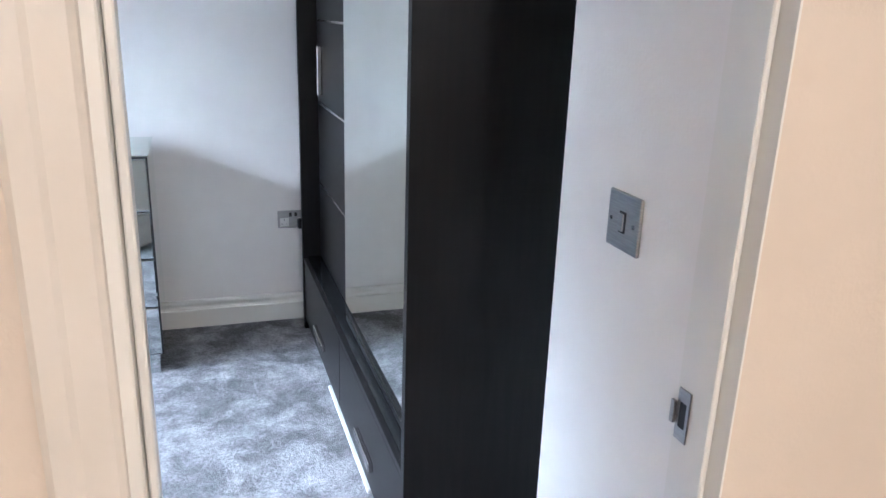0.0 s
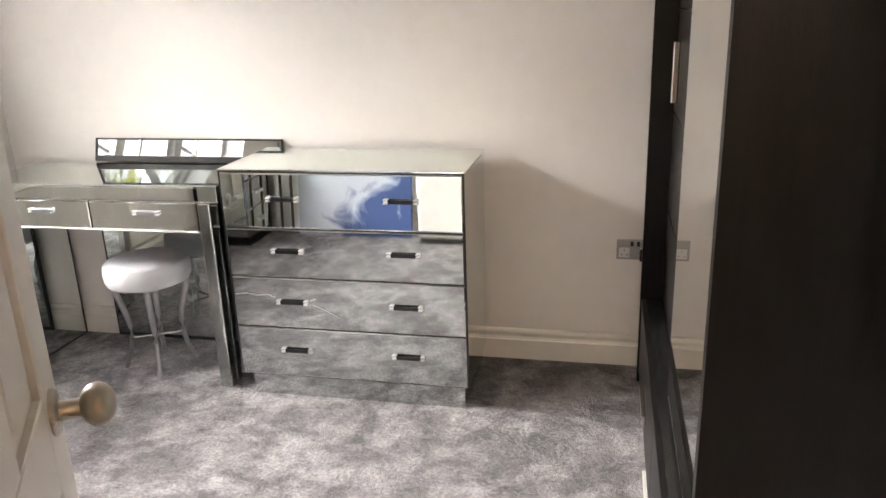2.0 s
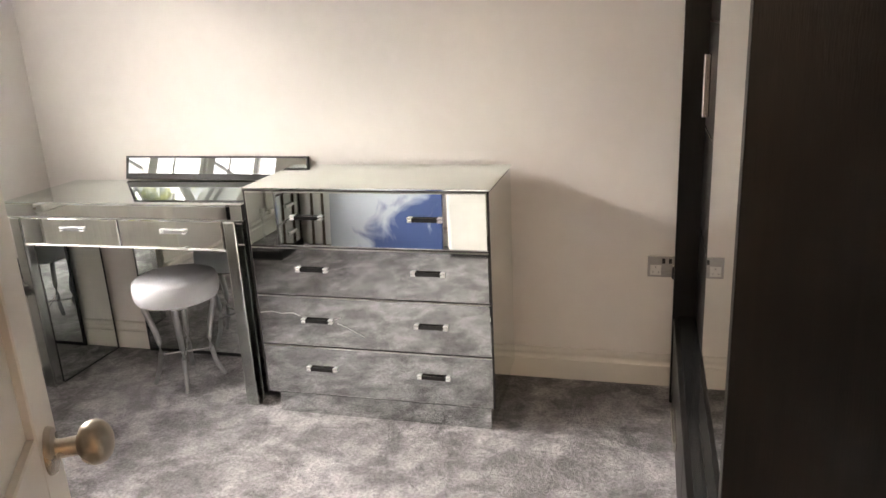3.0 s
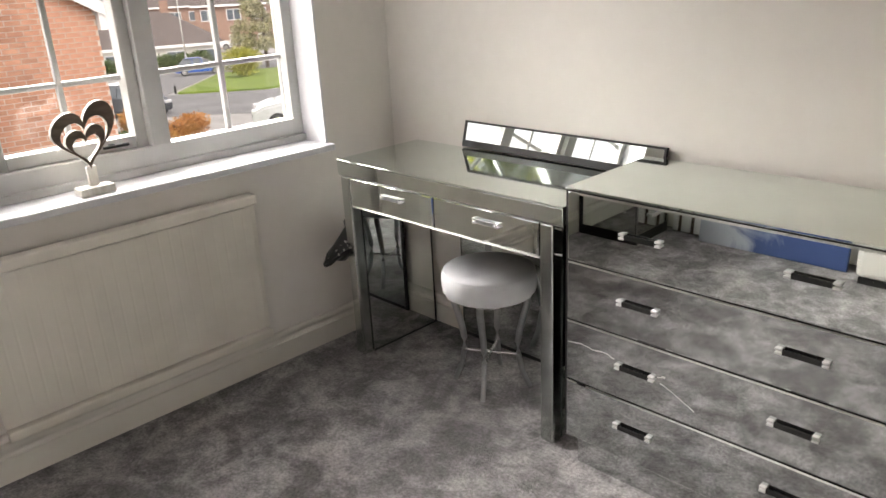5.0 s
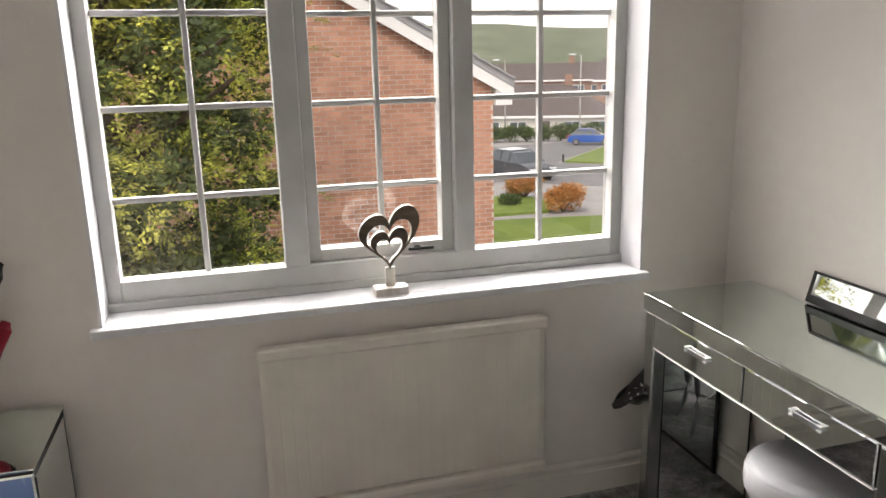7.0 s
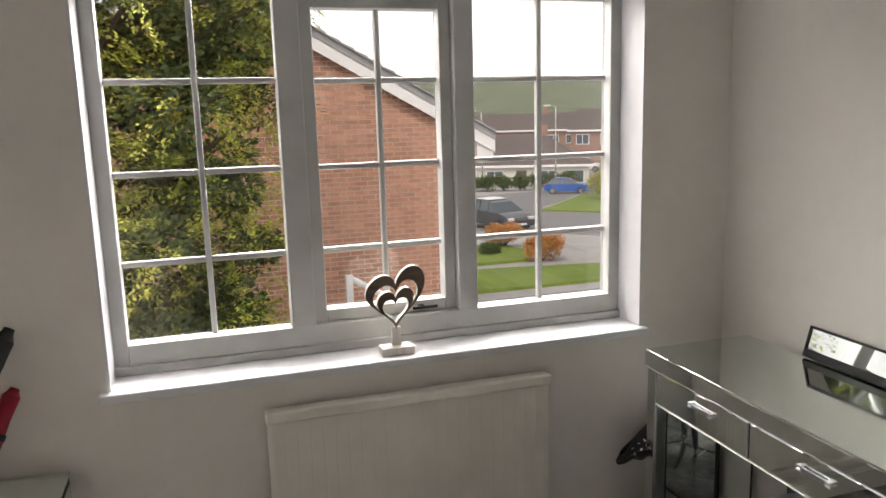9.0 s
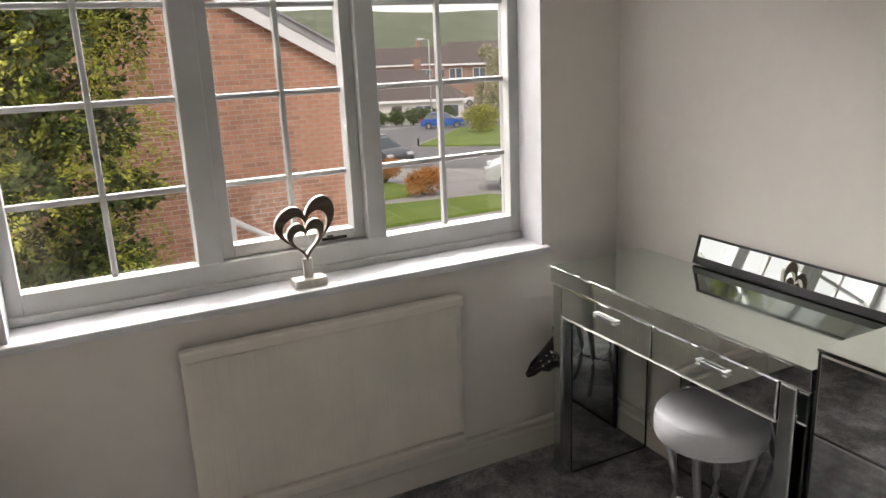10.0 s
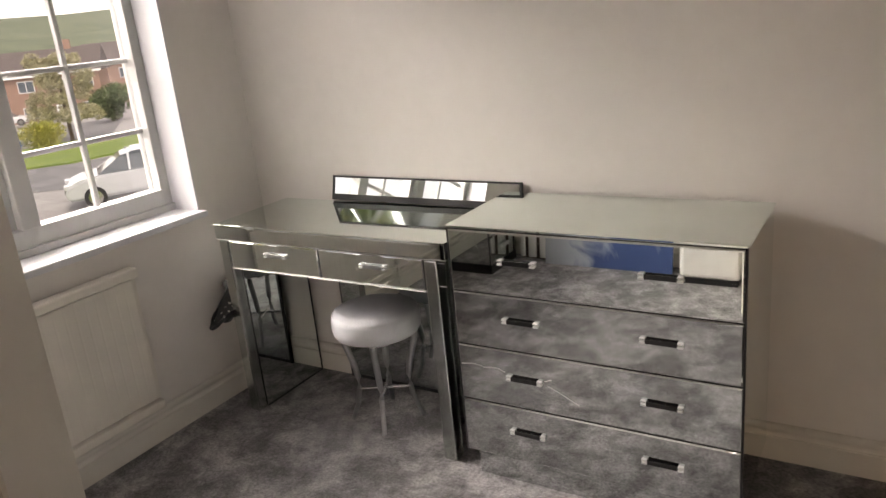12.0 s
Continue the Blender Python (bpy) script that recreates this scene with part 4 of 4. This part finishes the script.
slab("road", [(-30, -30), (-29.5, 12.6), (-25.6, 15.3), (-16.2, 19), (-16.2, 44), (-29, 44), (-31.6, 21), (-36.4, 17.9), (-50, 20.5), (-50, -30)], -0.05, 0.02, ASPH, "grey asphalt residential road", "road")
slab("road_far", [(-36.6, 17.9), (-45.6, 25.4), (-43.5, 31), (-60, 44), (-66, 38), (-52, 27.5), (-50.2, 20.6)], -0.05, 0.026, ASPH, "grey asphalt side road", "road")
slab("lawn_near", [(-19.9, 4), (-19.7, 9), (-18.9, 12.4), (-17.6, 12.9), (-16.7, 11.6), (-16.7, 4)], -0.05, 0.09, GRASS, "bright green front lawn", "lawn")
slab("lawn_middle", [(-25.2, 4), (-24.6, 11.2), (-22.5, 11.4), (-20.8, 10.6), (-20.8, 4)], -0.05, 0.09, GRASS, "green lawn beside the orange bushes", "lawn")
slab("lawn_far", [(-36.2, 18.3), (-32.2, 20.6), (-31.2, 27), (-42.5, 31), (-45.2, 25.6)], -0.05, 0.1, GRASS, "green grass verge across the road", "lawn")
slab("drive", [(-12.2, 4), (-12.2, 16), (-15.9, 14.0), (-15.9, 4)], -0.05, 0.015, ASPH, "dark tarmac driveway", "driveway")

bm = bmesh.new()
random.seed(8)
cols = []
for i in range(61):
    y = -500 + 20 * i
    h = 20 + 9 * noise.noise(Vector((i * 0.12, 1.0, 0))) + 4 * noise.noise(Vector((i * 0.5, 3.0, 0)))
    cols.append([bm.verts.new(p) for p in ((-150, y, G - 1), (-230, y, G + h * 0.35), (-330, y, G + h * 0.85 + 3 * noise.noise(Vector((i * 0.9, 7, 0)))), (-420, y, G + h + 5), (-480, y, G))])
for a, b2 in zip(cols, cols[1:]):
    for k in range(4):
        bm.faces.new((a[k], b2[k], b2[k + 1], a[k + 1]))
single("backdrop", bm, HILL, "distant wooded green hillside", "hill", "structure", True)


def leaves(name, n, place, size, material, parent, label="", seed=1, flat=0.5):
    """Many small pointed leaves, in clumps; place(rng) gives a point and an outward direction."""
    rng = random.Random(seed)
    vs, fs = [], []
    for _ in range(n):
        p, o = place(rng)
        d = Vector((rng.gauss(0, 1), rng.gauss(0, 1), rng.gauss(0, 1) * flat)) + o * 0.8
        d.normalize()
        w = d.cross(Vector((rng.gauss(0, 1), rng.gauss(0, 1), rng.gauss(0, 1)))).normalized()
        s = size * rng.uniform(0.6, 1.4)
        k = len(vs)
        vs += [tuple(p), tuple(p + d * s * 0.5 + w * s * 0.28), tuple(p + d * s), tuple(p + d * s * 0.5 - w * s * 0.28)]
        fs.append((k, k + 1, k + 2, k + 3))
    me = bpy.data.meshes.new(name)
    me.from_pydata(vs, [], fs)
    me.materials.append(material)
    ob = new(name, me)
    ob.parent = parent
    return tagged(ob, label, kind="stuff")


def crown(centres):
    def place(rng):
        c, r = rng.choice(centres)
        d = Vector((rng.gauss(0, 1), rng.gauss(0, 1), rng.gauss(0, 1))).normalized()
        rad = r * (0.55 + 0.5 * rng.random())
        return Vector(c) + Vector((d.x * rad, d.y * rad, d.z * rad * 0.75)), d
    return place


def clumps(cx, cy, z0, z1, r, n, seed, taper=0.35):
    rng = random.Random(seed)
    out = []
    for _ in range(n):
        f = rng.random()
        rr = r * (1 - taper * f) * math.sqrt(rng.random())
        a = rng.uniform(0, 2 * math.pi)
        out.append(((cx + rr * math.cos(a), cy + rr * math.sin(a), z0 + (z1 - z0) * f), rng.uniform(0.16, 0.34) * r * 0.75))
    return out


def trunk(bmx, base, top, r, branches, seed):
    rng = random.Random(seed)
    base, top = Vector(base), Vector(top)
    tube(bmx, [base, base.lerp(top, 0.35), base.lerp(top, 0.7), top], [r, r * 0.8, r * 0.5, r * 0.2], 8)
    for _ in range(branches):
        f = rng.uniform(0.3, 0.9)
        p = base.lerp(top, f)
        a = rng.uniform(0, 2 * math.pi)
        l = (1 - f * 0.6) * (top - base).length * 0.33
        q = p + Vector((math.cos(a) * l, math.sin(a) * l, l * 0.5))
        tube(bmx, [p, p.lerp(q, 0.5) + Vector((0, 0, 0.05)), q], [r * 0.35, r * 0.2, r * 0.07], 6)
    return bmx


tree = thing("evergreen_tree", "dense yellow-green evergreen tree close outside the window", "tree", Matrix.Translation((-7.2, 0.05, G)))
part("trunk", trunk(bmesh.new(), (0, 0, 0), (0, 0.1, 8.2), 0.17, 16, 4), BARK, tree, smooth=True)
cl = clumps(0.0, 0.0, 1.5, 8.4, 1.75, 210, 11, -0.2)
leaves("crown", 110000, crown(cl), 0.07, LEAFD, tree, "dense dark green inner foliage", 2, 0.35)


def sprays(name, count, per, material, parent, label, seed):
    """Drooping feathery sprays of small leaves at the ends of the twigs."""
    rng = random.Random(seed)
    vs, fs = [], []
    for _ in range(count):
        c, r = rng.choice(cl)
        d = Vector((rng.gauss(0.35, 1), rng.gauss(0, 1), rng.gauss(0.15, 0.7))).normalized()
        p = Vector(c) + d * r * rng.uniform(0.75, 1.1)
        span = rng.uniform(0.22, 0.46)
        side = d.cross(Vector((0, 0, 1))).normalized()
        for q in range(per):
            f = q / per
            o = p + d * span * f + Vector((0, 0, -0.30 * span * f * f)) + side * rng.gauss(0, 0.055) * (1.1 - f)
            o.z += rng.gauss(0, 0.02)
            a = (d + side * rng.choice((-1, 1)) * rng.uniform(0.4, 1.1) + Vector((0, 0, rng.gauss(-0.1, 0.35)))).normalized()
            w = a.cross(Vector((rng.gauss(0, 0.5), rng.gauss(0, 0.5), 1))).normalized()
            z = rng.uniform(0.028, 0.055)
            k = len(vs)
            vs += [tuple(o), tuple(o + a * z * 0.5 + w * z * 0.25), tuple(o + a * z), tuple(o + a * z * 0.5 - w * z * 0.25)]
            fs.append((k, k + 1, k + 2, k + 3))
    me = bpy.data.meshes.new(name)
    me.from_pydata(vs, [], fs)
    me.materials.append(material)
    ob = new(name, me)
    ob.parent = parent
    return tagged(ob, label, kind="stuff")


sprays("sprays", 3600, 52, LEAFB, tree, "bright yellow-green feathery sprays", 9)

# neighbouring house: brick gable end
GX, GY1, EZ, PITCH = -11.5, 5.45, 1.33, 0.565     # gable plane, its near corner, eaves height, roof slope
HALF = 4.3
house = thing("brick_house", "red brick house with a gable end and white bargeboard", "house", Matrix.Translation((GX, GY1 - HALF, G)))
ez, rz = EZ - G, EZ - G + HALF * PITCH
bm = prism(bmesh.new(), [(-HALF, 0), (HALF, 0), (HALF, ez), (0, rz), (-HALF, ez)], -8.5, -0.004, "x")
part("wall", bm, MORTAR, house, "mortar body of the brick wall")
for s in (-1, 1):
    b = bmesh.new()
    o = 0.32
    pts = [(0, rz + 0.10), (s * (HALF + o), ez - o * PITCH + 0.10), (s * (HALF + o), ez - o * PITCH + 0.22), (0, rz + 0.22)]
    prism(b, pts, -8.8, 0.16, "x")
    rf = part("roof", b, ROOFG, house, "pale grey tiled roof slope")
    b = bmesh.new()
    for k in range(22):   # tile ends along the verge
        f0, f1 = k / 22, (k + 1) / 22
        xa, za = s * (HALF + o) * f0, rz + 0.222 - (rz - ez + o * PITCH) * f0
        xb, zb = s * (HALF + o) * f1, rz + 0.222 - (rz - ez + o * PITCH) * f1
        prism(b, [(xa, za), (xb, zb), (xb, zb + 0.045), (xa, za + 0.02)], -0.25, 0.2, "x")
    part("verge_tiles", b, ROOFG, rf)
    pts = [(0, rz - 0.10), (s * (HALF + o), ez - o * PITCH - 0.10), (s * (HALF + o), ez - o * PITCH + 0.098), (0, rz + 0.098)]
    part("bargeboard", prism(bmesh.new(), pts, 0.11, 0.145, "x"), WHITEP, house, "white bargeboard")
    part("soffit", prism(bmesh.new(), [(s * (HALF + 0.01), ez - 0.36), (s * (HALF + o - 0.02), ez - 0.36), (s * (HALF + o - 0.02), ez - 0.11), (s * (HALF + 0.01), ez - 0.11)], -8.6, 0.108, "x"), WHITEP, house, "white boxed eaves")
part("gutter_pipe", cyl(bmesh.new(), (-0.3, HALF + 0.06, 0.0), (-0.3, HALF + 0.06, ez - 0.4), 0.035, seg=8), BLKPL, house)

# white handrail by the neighbour's side path
rail = thing("handrail", "white painted timber handrail beside the brick wall", "handrail", Matrix.Translation((-10.2, 3.0, G)))
part("post", B(-0.05, 0.05, -0.05, 0.05, 0, 2.13), WHITEP, rail)
part("post", B(-0.05, 0.05, 1.05, 1.15, 0, 1.45), WHITEP, rail)
part("rail", tube(bmesh.new(), [(0, 0.0, 2.1), (0, 1.1, 1.42)], [0.045, 0.045], 8), WHITEP, rail)


# cars
def car(name, label, m, paint, wagon=0.0):
    t = thing(name, label, "car", m, "parked cars")
    side = [(-2.05, 0.28), (-2.08, 0.55), (-2.0, 0.80), (-1.75, 0.93), (-1.1 - wagon * 0.2, 0.97), (1.0, 0.94), (1.75, 0.82), (2.05, 0.66), (2.1, 0.42), (2.05, 0.26)]
    b = prism(bmesh.new(), side, -0.86, 0.86, "y")
    bmesh.ops.bevel(b, geom=b.edges[:], offset=0.07, segments=2, affect="EDGES")
    body = part("body", b, paint, t, smooth=True)
    roof = [(-1.85 - wagon * 0.1, 0.93), (-1.35 - wagon * 0.45, 1.36), (-0.9, 1.46), (0.05, 1.45), (0.45, 1.36), (1.15, 0.92)]
    b = bmesh.new()
    rings = []
    for y, k in ((-0.80, 0), (-0.62, 1), (0.62, 1), (0.80, 0)):
        rings.append([b.verts.new((x, y if z < 1.0 else y * (0.96 if k else 0.80), z if k or z < 1.0 else z - 0.04)) for x, z in roof])
    for r0, r1 in zip(rings, rings[1:]):
        for k in range(len(roof) - 1):
            b.faces.new((r0[k], r0[k + 1], r1[k + 1], r1[k]))
    b.faces.new(rings[0]), b.faces.new(rings[-1][::-1])
    part("cabin_glass", b, CARG, t, "dark tinted windows")
    part("roof_panel", B(-1.1 - wagon * 0.35, 0.12, -0.60, 0.60, 1.43, 1.475, bev=0.015), paint, t)
    for y in (-0.70, 0.70):
        for x in (-0.45, 0.35):
            part("pillar", cyl(bmesh.new(), (x - 0.08, y * 1.12, 0.94), (x - 0.12, y * 0.93, 1.44), 0.035, seg=8), paint, t)
    for x in (-1.3, 1.32):
        for y in (-0.80, 0.80):
            w = part("wheel", cyl(bmesh.new(), (x, y - 0.1, 0.31), (x, y + 0.1, 0.31), 0.31, seg=24), TYRE, t, "black tyre", True)
            yo = y + (0.102 if y > 0 else -0.102)
            part("rim", cyl(bmesh.new(), (x, yo - 0.01, 0.31), (x, yo + 0.01, 0.31), 0.2, seg=18), SILVER, w)
    for y in (-0.62, 0.62):
        part("headlight", B(1.93, 2.10, y - 0.17, y + 0.17, 0.60, 0.74, bev=0.03), LAMPG, t)
        part("tail_light", B(-2.09, -1.96, y - 0.13, y + 0.13, 0.66, 0.84, bev=0.02), REDP, t)
    part("grille", B(2.06, 2.115, -0.4, 0.4, 0.44, 0.58, bev=0.01), BLKPL, t)
    part("number_plate", B(2.10, 2.125, -0.26, 0.26, 0.36, 0.45), INK, t)
    return t


car("car", "dark grey hatchback parked facing the orange bushes", pose(-30.2, 13.3, gz(-30.2) + 0.02, 0, 0, 14) @ Matrix.Scale(0.86, 4), CARK)
car("car", "bright blue hatchback parked across the road", pose(-47.5, 25.5, gz(-47.5) + 0.03, 0, 0, 63) @ Matrix.Scale(0.75, 4), CARB)
car("car", "silver saloon car parked by the kerb", pose(-19.3, 14.9, gz(-19.3) + 0.005, 0, 0, 236), CARS, 1.0)
car("car", "white car parked before the far houses", pose(-72, 40.0, gz(-72) + 0.3, 0, 0, 55), CARW)


def bush(name, label, x, y, r, h, material, n, seed, size=0.1):
    t = thing(name, label, "bush", Matrix.Translation((x, y, gz(x))), "garden " + name.split("_")[-1] + "s")
    b = bmesh.new()
    rng = random.Random(seed)
    for _ in range(9):
        a = rng.uniform(0, 6.28)
        tube(b, [(0, 0, 0), (0.3 * r * math.cos(a), 0.3 * r * math.sin(a), h * 0.35), (0.7 * r * math.cos(a), 0.7 * r * math.sin(a), h * 0.75)], [0.03, 0.02, 0.008], 5)
    part("stems", b, BARK, t)
    cs = []
    for _ in range(16):
        a, f = rng.uniform(0, 6.28), rng.random()
        rr = r * 0.6 * math.sqrt(rng.random())
        cs.append(((rr * math.cos(a), rr * math.sin(a), h * (0.3 + 0.45 * f)), r * rng.uniform(0.35, 0.5)))
    leaves("foliage", n, crown(cs), size, material, t, "", seed)
    return t


bush("orange_bush", "rounded orange-leaved bush on the lawn", -20.75, 11.05, 0.72, 0.88, LEAFO, 6000, 21, 0.065)
bush("orange_bush", "low orange-leaved bush on the lawn", -24.0, 11.05, 0.78, 0.95, LEAFO, 6000, 22, 0.065)
bush("green_shrub", "dark green shrub on the lawn", -22.6, 10.0, 0.45, 0.45, LEAFH, 2500, 23, 0.06)
bush("yellow_bush", "clipped yellow-green bush on the grass verge", -40.4, 24.7, 1.4, 1.8, LEAFY, 5000, 24, 0.12)
for k in range(7):
    bush("hedge_shrub", "dark green front garden shrub", -55.5 + 0.62 * k, 21.2 + 1.15 * k, 0.95, 1.4, LEAFH, 1500, 30 + k, 0.16)
tr = thing("blossom_tree", "small pale blossoming tree across the road", "tree", Matrix.Translation((-45.0, 29.2, gz(-45))))
part("trunk", trunk(bmesh.new(), (0, 0, 0), (0, 0, 4.2), 0.14, 9, 5), BARK, tr, smooth=True)
leaves("crown", 22000, crown(clumps(0, 0, 1.4, 5.2, 2.1, 75, 6, 0.3)), 0.14, LEAFP, tr, "", 7)


# street lamps
def street_lamp(x, y, h, label):
    t = thing("street_lamp", label, "street lamp", Matrix.Translation((x, y, gz(x))), "street lamps")
    part("column", tube(bmesh.new(), [(0, 0, 0), (0, 0, 1.2), (0, 0, 1.25), (0, 0, h)], [0.09, 0.09, 0.06, 0.045], 10), SILVER, t)
    part("arm", cyl(bmesh.new(), (0, 0, h), (0.3, -0.65, h + 0.08), 0.03, seg=8), SILVER, t)
    part("lantern", B(0.2, 0.42, -1.1, -0.6, h + 0.03, h + 0.15, bev=0.03), LAMPG, t)


street_lamp(-50.6, 26.2, 6.2, "grey street lamp column by the verge")
street_lamp(-56.0, 22.4, 6.2, "grey street lamp column by the bungalow")
bl = thing("bollard", "short black bollard at the verge corner", "bollard", Matrix.Translation((-36.5, 18.35, gz(-36.5))))
part("post", lathe(bmesh.new(), [(0.06, 0), (0.06, 0.36), (0.05, 0.41), (0.02, 0.44)], seg=12), BLKPL, bl)


# far houses
def far_house(name, label, m, w, d, h, rh, wallm, storeys, bays, hip=False, seed=1):
    """Front faces local +x; w along y."""
    t = thing(name, label, "house", m, "far houses")
    part("wall", B(-d, 0, -w / 2, w / 2, 0, h), wallm, t)
    o = 0.35
    b = bmesh.new()
    inset = d / 2 if hip else 0.0
    base = [(-d - o, -w / 2 - o, h), (o, -w / 2 - o, h), (o, w / 2 + o, h), (-d - o, w / 2 + o, h)]
    lowv = [b.verts.new((x, y, z + 0.002)) for x, y, z in base]
    v = [b.verts.new((x, y, z + 0.14)) for x, y, z in base]
    r0, r1 = b.verts.new((-d / 2, -w / 2 - o + inset, h + rh)), b.verts.new((-d / 2, w / 2 + o - inset, h + rh))
    for k in range(4):
        b.faces.new((lowv[k], lowv[(k + 1) % 4], v[(k + 1) % 4], v[k]))
    b.faces.new((v[1], v[2], r1, r0)), b.faces.new((v[3], v[0], r0, r1)), b.faces.new((v[0], v[1], r0)), b.faces.new((v[2], v[3], r1)), b.faces.new(lowv[::-1])
    rf = part("roof", b, ROOFT, t)
    part("chimney", B(-d / 2 - 0.3, -d / 2 + 0.3, w * 0.2, w * 0.2 + 0.7, h + rh * 0.7, h + rh + 0.8), FARBR, rf)
    part("fascia", B(o - 0.02, o + 0.02, -w / 2 - o, w / 2 + o, h - 0.06, h + 0.15), WHITEP, t)
    for s in range(storeys):
        for k in range(bays):
            yc = -w / 2 + w * (k + 0.5) / bays
            z0 = 0.9 + s * 2.6
            if s == 0 and k == bays // 2:
                part("door", B(0.0, 0.06, yc - 0.45, yc + 0.45, 0.05, 2.05), WHITEP if seed % 2 else ROOFT, t)
                continue
            wd = part("window", B(0.0, 0.07, yc - 0.75, yc + 0.75, z0, z0 + 1.15), WHITEP, t, "white window frame")
            part("pane", B(0.065, 0.08, yc - 0.68, yc - 0.04, z0 + 0.07, z0 + 1.08), GLASSD, wd)
            part("pane", B(0.065, 0.08, yc + 0.04, yc + 0.68, z0 + 0.07, z0 + 1.08), GLASSD, wd)
    return t


far_house("bungalow", "low cream bungalow with a wide dark tiled roof", pose(-61.0, 26.7, -5.4, 0, 0, -25), 14.0, 8.5, 2.4, 2.7, RENDERW, 1, 6, True, 2)
far_house("terraced_house", "two-storey red brick house with white windows", pose(-93, 40.0, -6.0, 0, 0, -25), 24.0, 8.0, 5.2, 2.3, FARBR, 2, 10, False, 1)
far_house("terraced_house", "two-storey red brick house with white windows", pose(-74, 45.5, -5.6, 0, 0, -42), 11.0, 8.0, 5.0, 2.5, FARBR, 2, 4, False, 3)
far_house("terraced_house", "two-storey red brick house with white windows", pose(-78, 62.0, -5.6, 0, 0, -38), 14.0, 8.0, 5.2, 2.5, FARBR, 2, 5, False, 4)
bush("garden_hedge", "tall green hedge beside the far road", -56, 40.5, 2.2, 3.0, LEAFH, 4000, 51, 0.25)
bush("garden_hedge", "tall green hedge beside the far road", -52, 44.0, 2.4, 3.4, LEAFY, 4000, 52, 0.25)

# bricks of the gable, stretcher bond: the stretch nearest the window singly, the rest joined
BLn, BHt, CO, CL = 0.211, 0.0625, 0.075, 0.225
brick_me = mesh_of("brick", B(0, 0.022, 0, BLn, 0, BHt), BRICK)
house_wall = [o for o in house.children if o.name.startswith("wall")][0]
vs, fs, count = [], [], 0
for row in range(int(rz / CO)):
    z = row * CO
    half = HALF if z < ez - 0.08 else (rz - z - 0.09) / PITCH
    if half < 0.3 or z < 0.4:
        continue
    off = 0.5 * CL * (row % 2)
    y = math.floor(-half / CL) * CL + off
    while y < half:
        a, c = max(y, -half), min(y + BLn, half)
        if c - a > 0.04:
            if c - a > BLn - 0.001 and 3.2 < y < 4.3 and 2.3 < z < 4.6 and count < 290:
                o = new("brick", brick_me)
                o.parent = house_wall
                o.location = (-0.0205 + 0.0015 * ((row * 7 + int(y * 31)) % 3), a, z)
                count += 1
            elif y > -2.5:
                k = len(vs)
                x0, x1 = -0.02, 0.0015 + 0.0015 * ((row * 5 + int(y * 17)) % 3)
                vs += [(x0, a, z), (x1, a, z), (x1, c, z), (x0, c, z), (x0, a, z + BHt), (x1, a, z + BHt), (x1, c, z + BHt), (x0, c, z + BHt)]
                fs += [(k + 1, k + 2, k + 6, k + 5), (k, k + 1, k + 5, k + 4), (k + 2, k + 3, k + 7, k + 6), (k + 4, k + 5, k + 6, k + 7), (k, k + 3, k + 2, k + 1)]
        y += CL
me = bpy.data.meshes.new("brickwork")
me.from_pydata(vs, [], fs)
me.materials.append(BRICK)
rest = new("brickwork", me)
rest.parent = house_wall
tagged(rest, "rest of the red brick courses", kind="stuff")
